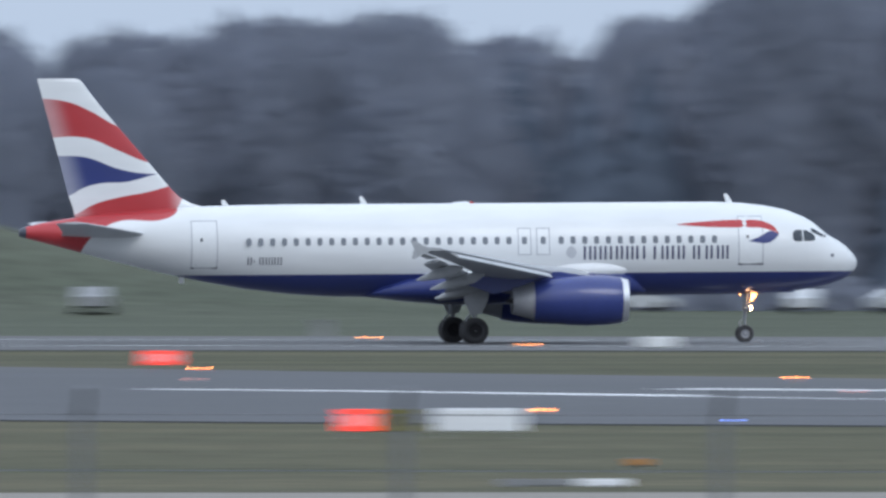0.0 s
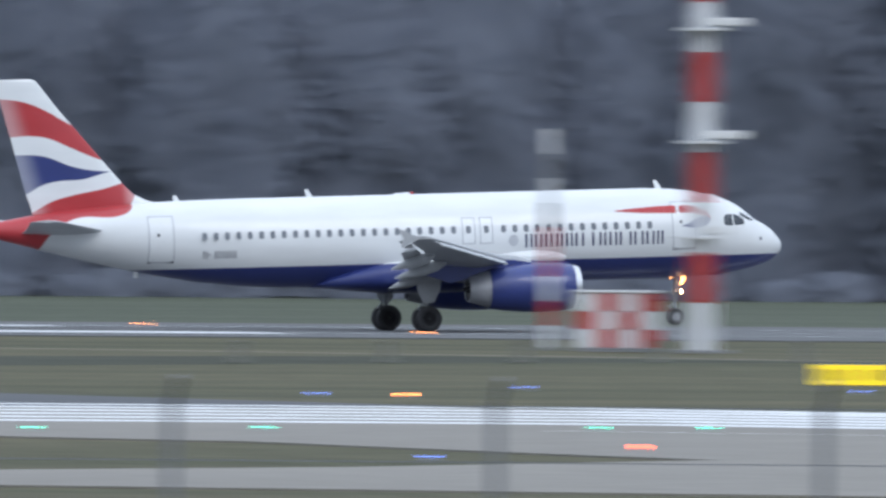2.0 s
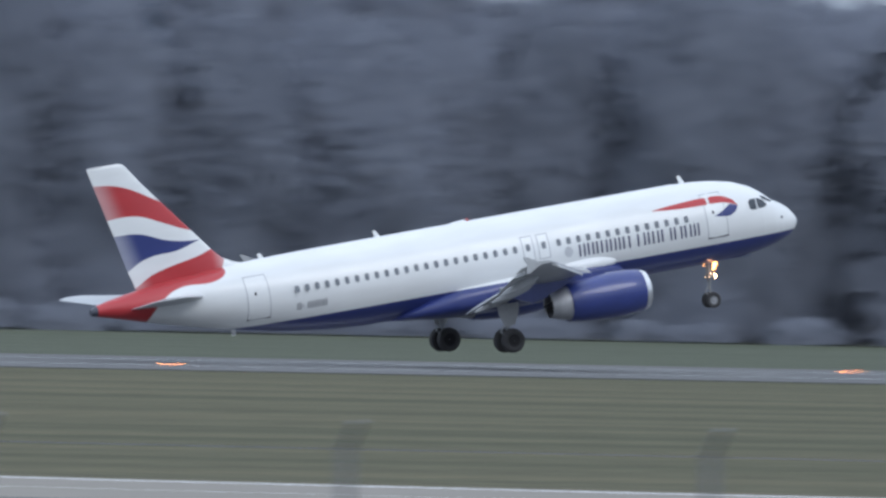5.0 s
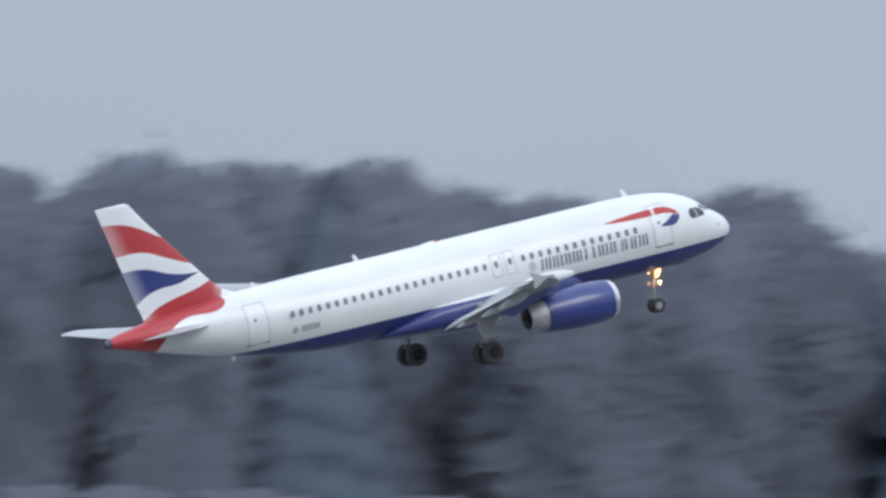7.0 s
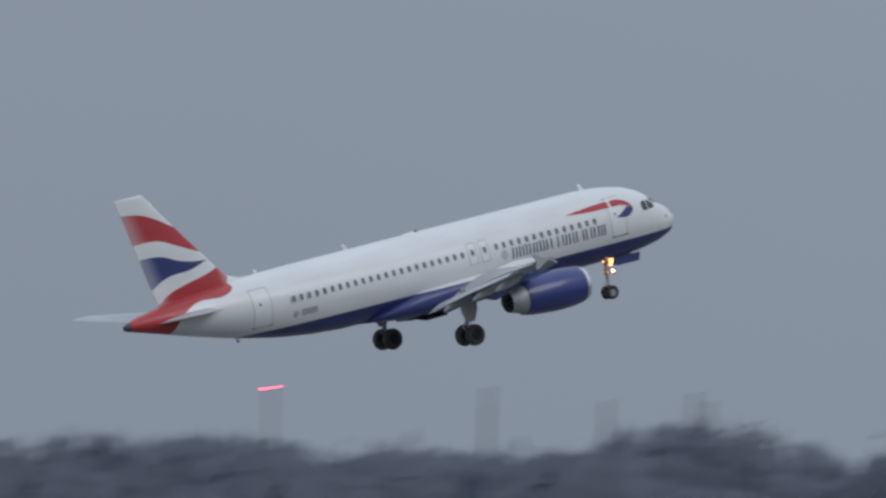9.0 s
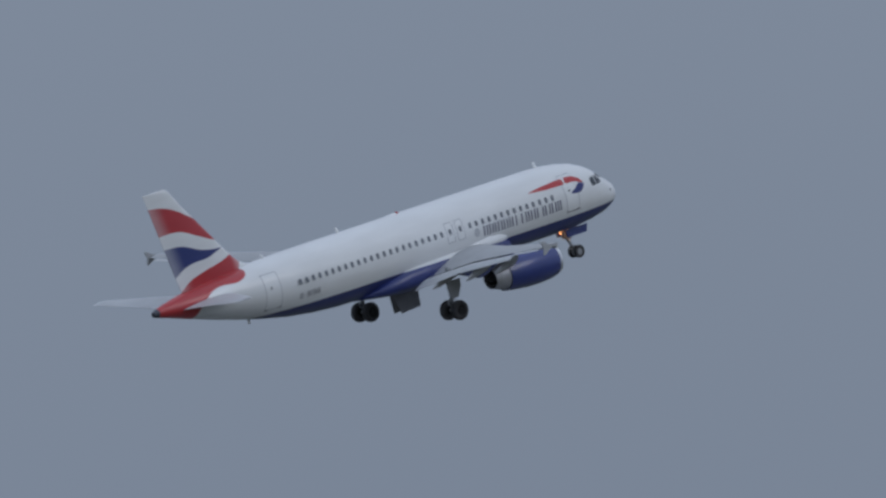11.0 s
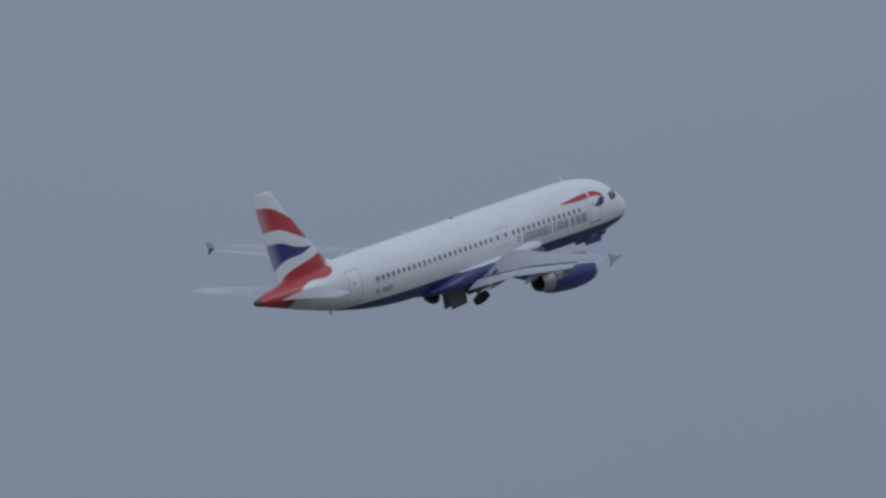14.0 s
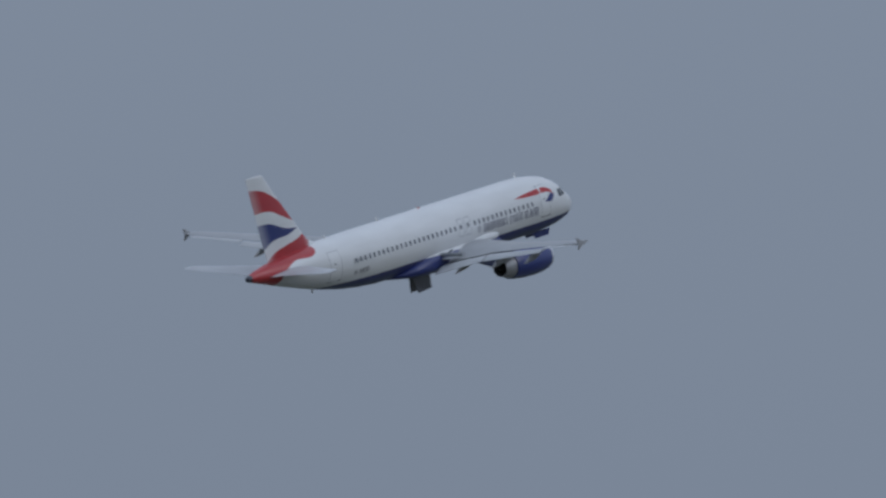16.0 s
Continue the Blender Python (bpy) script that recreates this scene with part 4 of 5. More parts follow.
def mast(label, x, y, height, r0, r1, bands, lamp=True, arms=(), name="antenna_mast", boom=0.0):
    """A banded mast; bands: materials from the foot up."""
    t = thing(name, label, "mast", (x, y, float(ground_height(x, y))))
    n = len(bands)
    part("footing", box(r0 * 4, r0 * 4, 0.12, (0, 0, 0.06)), M_POST, t, smooth=False)
    for k, m in enumerate(bands):
        a, b = height * k / n + (0.1 if k == 0 else 0), height * (k + 1) / n
        ra, rb = r0 + (r1 - r0) * k / n, r0 + (r1 - r0) * (k + 1) / n
        bm = tube((0, 0, a), (0, 0, b), ra * 0.62, rb * 0.62, 10)
        for i in range(4):
            u = Vector((math.cos(math.pi / 4 + i * math.pi / 2), math.sin(math.pi / 4 + i * math.pi / 2), 0)) * 1.35
            v = Vector((math.cos(math.pi / 4 + (i + 1) * math.pi / 2), math.sin(math.pi / 4 + (i + 1) * math.pi / 2), 0)) * 1.35
            tube(u * ra + Vector((0, 0, a)), u * rb + Vector((0, 0, b)), 0.035, 0.035, 6, bm)
            tube(u * ra + Vector((0, 0, a)), v * rb + Vector((0, 0, b)), 0.022, 0.022, 5, bm)
        part("mast_section", bm, m, t)
    for z, reach in arms:
        part("antenna_arm", box(reach, 0.3, 0.34, (reach / 2 - 0.3, -r0 - 0.2, z), bevel=0.04), M_MASTWHITE, t, "white antenna box", smooth=False)
        part("collar", box(r0 * 3.2, r0 * 3.2, 0.12, (0, 0, z - 0.3), bevel=0.02), M_MASTWHITE, t, smooth=False)
    if boom:
        part("boom", tube((-boom / 2, 0, height - 0.25), (boom / 2, 0, height - 0.25), 0.06, 0.06, 8), M_MASTRED, t, "thin red cross boom")
    if lamp:
        # on the top, or on a bracket at the height given
        up, out = (height, 0.0) if lamp is True else (lamp, -r0 * 1.35 - 0.25)
        if out:
            part("bracket", box(0.1, 0.5, 0.06, (0, out + 0.2, up - 0.03)), M_POST, t, smooth=False)
        part("lamp_base", tube((0, out, up), (0, out, up + 0.08), 0.14, 0.14, 10), M_POST, t)
        part("obstruction_lamp", turned([(up + 0.08, 0.10), (up + 0.14, 0.15), (up + 0.24, 0.14), (up + 0.30, 0.02)], "z", 14, (0, out, 0), cap=True), M_OBSTRUCTION, t, "glowing red obstruction lamp")
    return t


R_, W_ = M_MASTRED, M_MASTWHITE
mast("tall red and white banded glide path mast", 233.2, 884.6, 16.0, 0.50, 0.42, [W_, R_, W_, R_, W_, R_, W_, R_], True, ((13.2, 1.9), (8.7, 1.9), (4.9, 1.2)))
mast("slender red and white banded monitor mast", 229.5, 894.6, 8.9, 0.16, 0.12, [W_, R_, W_, R_, R_, M_POST, W_, M_POST, W_], False)
mast("red and white banded mast with red lamp", 260.0, 821.0, 7.55, 0.42, 0.34, [R_, W_, R_], True)
mast("slender red and white mast with red lamp", 314.9, 752.0, 8.4, 0.07, 0.06, [R_, R_, W_, W_, M_POST, M_POST], True)
mast("red and white striped mast on the service building", 200.9, 1262.0, 10.6, 0.42, 0.4, [W_, M_POST] * 8 + [W_], 9.3, boom=5.2)
mast("slim pole with red obstruction lamp", 984.0, 1378.0, 28.2, 0.07, 0.06, [M_POST, M_POST], True, name="lamp_pole")
for brg, elev in ((36.072, 0.823), (36.369, 0.799), (36.587, 0.826), (36.623, 0.806)):
    x, y = 1790 * math.sin(radians(brg)), 1790 * math.cos(radians(brg))
    mast("slim grey floodlight mast", x, y, 6.18 + 1790 * math.tan(radians(elev)) - float(ground_height(x, y)), 0.15, 0.13, [M_POST, M_POST, M_POST], False, name="floodlight_mast")


def checker_hut():
    """The glide path shelter, in a red and white chequer."""
    t = thing("equipment_hut", "red and white chequered equipment hut by the mast", "hut", (231.2, 890.0, 0.0), -14.6)
    part("plinth", box(3.5, 2.6, 0.15, (0, 0, 0.075)), M_POST, t, smooth=False)
    part("body", box(3.3, 2.4, 2.2, (0, 0, 1.25), bevel=0.02), M_MASTWHITE, t, smooth=False)
    part("roof", box(3.5, 2.6, 0.1, (0, 0, 2.4), bevel=0.02), M_MASTWHITE, t, smooth=False)
    for i in range(4):
        for j in range(3):
            part("panel", box(0.8, 0.03, 0.72, (-1.23 + 0.82 * i, -1.216, 0.52 + 0.73 * j), bevel=0.006), R_ if (i + j) % 2 else W_, t, smooth=False)
    return t


checker_hut()


M_BOLLARD = mat("weathered_concrete", (0.22, 0.225, 0.20), 0.9, vary=0.2, scale=2)


def marker_post(x, y):
    t = thing("marker_post", "short pale concrete marker post in rough grass", "post", (x, y, 0.0), -14.0, group="marker posts in the rough grass")
    part("foot", box(0.55, 0.5, 0.12, (0, 0, 0.06), bevel=0.03), M_BOLLARD, t, smooth=False)
    part("shaft", box(0.42, 0.36, 0.62, (0, 0, 0.42), bevel=0.03), M_BOLLARD, t, smooth=False)
    part("cap", box(0.48, 0.42, 0.08, (0, 0, 0.77), bevel=0.02), M_BOLLARD, t, smooth=False)


for x, y in ((197.9, 817.0), (204.5, 821.0), (210.8, 825.5), (217.3, 830.5), (224.1, 835.0)):
    marker_post(x, y)


# ---- service building and vehicles beyond the runway ----
M_WALL = mat("pale_render", (0.52, 0.54, 0.56), 0.7, vary=0.12, scale=0.6)
M_BEIGE = mat("beige_cladding", (0.27, 0.28, 0.28), 0.6, vary=0.12, scale=0.5)
M_PALEBLUE = mat("pale_blue_cladding", (0.28, 0.36, 0.47), 0.5, vary=0.12, scale=0.5)
M_WALLDARK = mat("grey_cladding", (0.2, 0.215, 0.235), 0.6, vary=0.15, scale=0.6)


def service_building(label, x, y, w, d, h, rz, wall, fascia, panels=()):
    t = thing("service_building", label, "building", (x, y, float(ground_height(x, y))), rz)
    part("wall", box(w, d, h - 0.7, (0, 0, (h - 0.7) / 2)), wall, t, smooth=False)
    part("roof", box(w + 0.8, d + 0.8, 0.8, (0, 0, h - 0.4), bevel=0.03), fascia, t, "pale roof fascia", smooth=False)
    for a, b, m in panels:
        part("wall_panel", box(b - a - 0.06, 0.06, 4.4, ((a + b) / 2, -d / 2 - 0.02, h - 3.15), bevel=0.015), m, t, smooth=False)
    n = 0 if panels else max(3, int(w / 3.2))
    for k in range(n):
        cx = -w / 2 + w * (k + 0.5) / n
        win = part("window", box(w / n * 0.62, 0.06, 1.2, (cx, -d / 2 - 0.02, h * 0.58)), M_GLASS, t, smooth=False)
        part("sill", box(w / n * 0.68, 0.14, 0.07, (cx, -d / 2 - 0.05, h * 0.58 - 0.64)), fascia, win, smooth=False)
        if k % 2 == 0:
            part("door", box(1.1, 0.06, 2.1, (cx, -d / 2 - 0.02, 1.05)), fascia, t, smooth=False)
    return t


service_building("low flat-roofed pale airfield building", 205.5, 1280.0, 10.0, 9.0, 6.4, -9.1, M_WALL, M_SIGNWHITE)
cabinet("white plant box on the building roof", 207.8, 1279.0, 2.4, 2.0, 1.1, M_SIGNWHITE, -9.0).location.z = 6.4
service_building("pale tall building with a flat blue-white roof by the woods", 921.0, 1300.0, 16.0, 10.0, 19.8, -35.3, mat("blue_grey_cladding", (0.34, 0.37, 0.42), 0.5, vary=0.15, scale=0.5), mat("blue_white_roof", (0.36, 0.47, 0.64), 0.5, vary=0.1),
                 ((-7.7, -4.6, M_BEIGE), (-4.6, -1.5, M_BEIGE), (-1.5, 1.0, M_PALEBLUE), (1.0, 3.5, M_PALEBLUE), (3.5, 5.6, M_WALLDARK), (5.6, 7.7, M_PALEBLUE)))


def car(label, x, y, rz, paint):
    t = thing("parked_car", label, "car", (x, y, float(ground_height(x, y))), rz)
    prof = lambda k: ((2.1, .35), (2.15, .6), (1.95, .78), (1.1, .92), (.45, 1.38), (-.95, 1.42), (-1.7, .98), (-2.1, .9), (-2.15, .4), (-1.6, .3), (1.6, .3))
    part("body", loft([[Vector((a, s, b)) for a, b in prof(0)] for s in (-0.82, 0.82)]), paint, t, smooth=False)
    part("cabin_glass", loft([[Vector((a, s, b)) for a, b in ((.98, .95), (.42, 1.34), (-.92, 1.38), (-1.55, .98))] for s in (-0.83, 0.83)]), M_GLASS, t, smooth=False)
    for a in (1.3, -1.3):
        for s in (-0.78, 0.78):
            part("wheel", turned([(-.09, .05), (-.09, .3), (-.05, .33), (.05, .33), (.09, .3), (.09, .05)], "y", 18, (a, s, .33)), M_TYRE, t)
    return t


M_CARWHITE, M_CARRED = mat("white_car_paint", (0.50, 0.52, 0.54), 0.3, vary=0.05, coat=0.6), mat("red_car_paint", (0.42, 0.03, 0.03), 0.3, vary=0.05, coat=0.6)
for label, x, y, rz, m in (("small grey car parked beyond the runway", 134.5, 1213.0, 80, mat("grey_car_paint", (0.22, 0.23, 0.24), 0.3, coat=0.5)), ("white car parked beyond the runway", 183.0, 1285.0, 75, M_CARWHITE), ("white car parked by the building", 189.5, 1290.0, 20, M_CARWHITE),
                           ("red car parked by the building", 208.5, 1252.0, 5, M_CARRED), ("white car parked beside a red car", 216.4, 1256.6, 80, M_CARWHITE), ("white car parked near the woods", 171.0, 1268.0, 15, M_CARWHITE)):
    car(label, x, y, rz, m)



def van(label, x, y, rz, paint):
    t = thing("parked_van", label, "van", (x, y, float(ground_height(x, y))), rz)
    side = ((2.3, .35), (2.35, .9), (1.9, 1.15), (1.45, 1.9), (1.2, 2.0), (-2.3, 2.02), (-2.35, .4))
    part("body", loft([[Vector((a, s, b)) for a, b in side] for s in (-0.92, 0.92)]), paint, t, smooth=False)
    part("windscreen", loft([[Vector((a, s, b)) for a, b in ((1.93, 1.17), (1.52, 1.82), (1.50, 1.80), (1.90, 1.15))] for s in (-0.8, 0.8)]), M_GLASS, t, smooth=False)
    for s in (-1, 1):
        part("side_window", box(0.7, 0.03, 0.5, (1.05, s * 0.925, 1.5)), M_GLASS, t, smooth=False)
        for a in (1.5, -1.45):
            part("wheel", turned([(-.1, .05), (-.1, .32), (-.05, .35), (.05, .35), (.1, .32), (.1, .05)], "y", 18, (a, s * 0.86, .35)), M_TYRE, t)
    return t


for label, x, y, rz in (("white van parked by the airfield building", 192.4, 1258.0, 80), ("white van parked nose-on by the building", 196.6, 1259.0, 85), ("white van parked before the building", 191.1, 1206.0, 78), ("white van parked at the building's end", 203.6, 1262.0, 10)):
    van(label, x, y, rz, M_CARWHITE)

# ---- boundary fence in front of the camera ----
M_FENCE = mat("galvanised_steel", (0.20, 0.21, 0.23), 0.5, 0.3, vary=0.15, scale=4)


def boundary_fence():
    t = thing("boundary_fence", "galvanised steel boundary fence with line wires", "fence")
    brg, posts = 4.7, []
    while brg < 30:
        r = 205.0
        posts.append(Vector((r * math.sin(radians(brg)), r * math.cos(radians(brg)), 0)))
        brg += interp(brg, [5, 12, 17, 23], [0.80, 0.79, 0.855, 0.91])
    me = None
    for p in posts:
        z = float(ground_height(p.x, p.y))
        if me is None:
            bm = tube((0, 0, -0.1), (0, 0, 2.35), 0.045, 0.045, 10)
            tube((0, 0, 2.3), (0, -0.25, 2.55), 0.035, 0.03, 8, bm)
            me = finish("post", bm, M_FENCE)
        ob = new("post", me)
        ob.parent, ob.location = t, (p.x, p.y, z)
    for h in (1.3, 1.8, 2.3):
        for p, q in zip(posts, posts[1:]):
            bm = tube((p.x, p.y, float(ground_height(p.x, p.y)) + h), (q.x, q.y, float(ground_height(q.x, q.y)) + h), 0.007, 0.007, 4)
            part("line_wire", bm, M_FENCE, t)
    return t


boundary_fence()

# ---- the woods ----
M_BARK = mat("winter_bark", (0.22, 0.23, 0.25), 0.9, vary=0.25, scale=1.0, per_object=0.2)
# distance haze is painted into the twig and needle colours: paler and bluer
M_HAZYTWIGS = mat("hazy_bare_twigs", (0.285, 0.312, 0.380), 0.95, vary=0.10, scale=0.03, fine=9, per_object=0.08, spec=0.05)
M_HAZYNEEDLES = mat("hazy_spruce_needles", (0.180, 0.218, 0.285), 0.95, vary=0.08, scale=0.05, fine=9, per_object=0.08, spec=0.05)


def let_light_through(m, share):
    """Twig clumps are loose, and light passes through them."""
    n, l = m.node_tree.nodes, m.node_tree.links
    b, o = n["Principled BSDF"], n["Material Output"]
    t = n.new("ShaderNodeBsdfTranslucent")
    k = n.new("ShaderNodeMixShader")
    k.inputs[0].default_value = share
    l.new(b.inputs["Base Color"].links[0].from_socket, t.inputs["Color"])
    l.new(b.outputs[0], k.inputs[1])
    l.new(t.outputs[0], k.inputs[2])
    l.new(k.outputs[0], o.inputs["Surface"])


let_light_through(M_HAZYTWIGS, 0.5)
let_light_through(M_HAZYNEEDLES, 0.45)


def trunk_shape(seed, spruce=False):
    """Trunk and limbs of a tree 10 m tall, with the ends of the limbs."""
    rnd = random.Random(seed)
    bm = bmesh.new()
    tube((0, 0, -0.2), (0.1, 0, 4.2), 0.24, 0.16, 7, bm)
    tube((0.1, 0, 4.2), (0.0, 0.1, 9.2), 0.16, 0.03, 6, bm)
    ends = []
    for k in range(11):
        a, z = rnd.uniform(0, 6.28), rnd.uniform(2.0, 7.2)
        ln = (3.4 - 0.28 * z) * rnd.uniform(0.8, 1.25) if not spruce else (2.6 - 0.27 * z)
        e = Vector((math.cos(a) * ln, math.sin(a) * ln, z + (ln * 0.75 if not spruce else -0.3)))
        tube((0.05, 0, z), e, 0.07, 0.02, 5, bm)
        ends.append(tuple(e))
    return finish("trunk", bm, M_BARK), np.array(ends)


def crown_points(seed, ends, clumps, spruce=False, low=0.2):
    """Fine sprays of twigs or needles, one triangle each, through the crown of a tree 10 m tall: points in threes."""
    g = np.random.default_rng(seed)
    n = clumps
    a = g.uniform(0, 2 * math.pi, n)
    if spruce:
        z = 10.0 * (1 - g.random(n) ** 0.62 * (1 - low / 10))
        tier = 0.9 + 0.1 * np.cos(z * 5.2 + np.sin(a * 3))
        r = (10.3 - z) * 0.27 * g.uniform(0.78, 1.04, n) * tier
        c = np.stack([np.cos(a) * r, np.sin(a) * r, z - r * 0.25], 1)
    else:
        z = g.uniform(low, 10.0, n)
        lobes = 1.0 + 0.20 * np.sin(a * 3 + seed) * np.sin(z * 1.1 + seed * 2) + 0.08 * np.sin(a * 5 + z * 1.9)
        r = np.sqrt(np.maximum(0.0, 1 - (np.maximum(0.0, z - 5.2) / 5.0) ** 2)) * 2.85 * g.uniform(0.8, 1.06, n) * lobes
        c = np.stack([np.cos(a) * r, np.sin(a) * r, z], 1)
        k = g.random(n) < 0.2
        c[k] = ends[g.integers(0, len(ends), k.sum())] + g.normal(0, 0.72, (k.sum(), 3)) + (0, 0, 0.2)
        c += g.normal(0, 0.13, (n, 3)) + (g.random((n, 1)) < 0.15) * g.normal(0, 0.28, (n, 3))
        c[:, 2] = np.maximum(c[:, 2], 0.1)
    s = g.uniform(0.6, 1.45, (n, 1)) * 0.185 * math.sqrt(7000 / clumps)
    u = np.stack([g.normal(0, 0.45, n), g.normal(0, 0.45, n), np.ones(n)], 1)
    u /= np.linalg.norm(u, axis=1, keepdims=True)
    d = np.stack([g.normal(0, 1, n), g.normal(0, 0.5, n), np.zeros(n)], 1)
    w = d - u * (d * u).sum(1, keepdims=True)
    w *= g.uniform(0.28, 0.46, (n, 1)) / np.maximum(np.linalg.norm(w, axis=1, keepdims=True), 1e-3)
    sprays = np.stack([c + u * s, c - u * s * 0.5 + w * s, c - u * s * 0.7 - w * s * 0.8], 1).reshape(-1, 3)
    return np.concatenate([sprays, crown_heart(seed, spruce, low)])


def crown_heart(seed, spruce, low):
    """The close inner mass of fine twigs that the sprays stand out from: lumpy, in triangles."""
    rows, cols = 22, 18
    z, a = np.meshgrid(np.linspace(low, 9.5, rows), np.linspace(0, 2 * math.pi, cols), indexing="ij")
    if spruce:
        r = (10.3 - z) * 0.27 * 0.86
    else:
        lobes = 1.0 + 0.20 * np.sin(a * 3 + seed) * np.sin(z * 1.1 + seed * 2) + 0.08 * np.sin(a * 5 + z * 1.9)
        r = np.sqrt(np.maximum(0.0, 1 - (np.maximum(0.0, z - 5.2) / 5.0) ** 2)) * 2.85 * 0.84 * lobes
    r = r * (1 + 0.05 * np.sin(a * 5 + z * 2.3 + seed) + 0.04 * np.sin(a * 7 - z * 3.1))
    p = np.stack([np.cos(a) * r, np.sin(a) * r, z], 2)
    q, w, u, v = p[:-1, :-1], p[:-1, 1:], p[1:, 1:], p[1:, :-1]
    return np.stack([q, w, u, q, u, v], 2).reshape(-1, 3)


def skyline(brg):
    return interp(brg, [4, 6.3, 6.5, 7.0, 7.5, 7.8, 8.3, 9.5, 12, 20, 23, 25, 29.17, 29.6, 29.64, 30, 30.5, 30.8, 31.0, 31.15, 31.35, 31.7, 32.0, 32.4, 32.8, 33.1, 33.4, 33.7, 33.95, 34.4, 34.8, 35.3, 36, 36.2, 36.66, 36.74, 36.95, 38, 45],
                  [.40, .44, .40, .49, .40, .46, .66, .70, .74, .72, .66, .62, .59, .655, .60, .66, .56, .61, .64, .56, .46, .47, .53, .49, .52, .50, .51, .55, .63, .60, .62, .64, .62, .645, .70, .63, .70, .60, .55])


# stretches of the wood's edge, by bearing, where spruces stand among the bare trees
SPRUCES = ((7.25, 8.0), (8.15, 9.05), (11.2, 11.75), (13.32, 13.5), (13.93, 14.12), (16.1, 16.55), (17.25, 17.6), (21.58, 21.9), (21.98, 22.22), (23.2, 23.42), (31.28, 31.6), (32.18, 32.36), (32.8, 33.05), (33.5, 33.74), (35.9, 36.1))
# single spruces that stand out over the rest: bearing, height of the top over the horizon in degrees
TALL = ((31.55, 0.69), (32.27, 0.615))


def mesh_of(name, points, material, axis):
    """One mesh of loose triangles, shaded as round crowns: sprays lean out from the trunk, up, and to the open airfield."""
    me = bpy.data.meshes.new(name)
    n = len(points) // 3
    # every spray turns its face to the open airfield
    tri = points.reshape(-1, 3, 3).copy()
    away = np.cross(tri[:, 1] - tri[:, 0], tri[:, 2] - tri[:, 0])[:, 1] > 0
    tri[away] = tri[away][:, ::-1]
    points = tri.reshape(-1, 3)
    me.vertices.add(len(points))
    me.vertices.foreach_set("co", points.ravel())
    me.loops.add(n * 3)
    me.loops.foreach_set("vertex_index", np.arange(n * 3))
    me.polygons.add(n)
    me.polygons.foreach_set("loop_start", np.arange(0, n * 3, 3))
    me.update(calc_edges=True)
    me.materials.append(material)
    me.polygons.foreach_set("use_smooth", [True] * n)
    c = (points - axis) * (1, 1, 0)
    c = c / np.maximum(np.linalg.norm(c, axis=1, keepdims=True), 0.3) * 0.7 + (0, -0.9, 0.6)
    me.normals_split_custom_set_from_vertices((c / np.linalg.norm(c, axis=1, keepdims=True)).tolist())
    return me


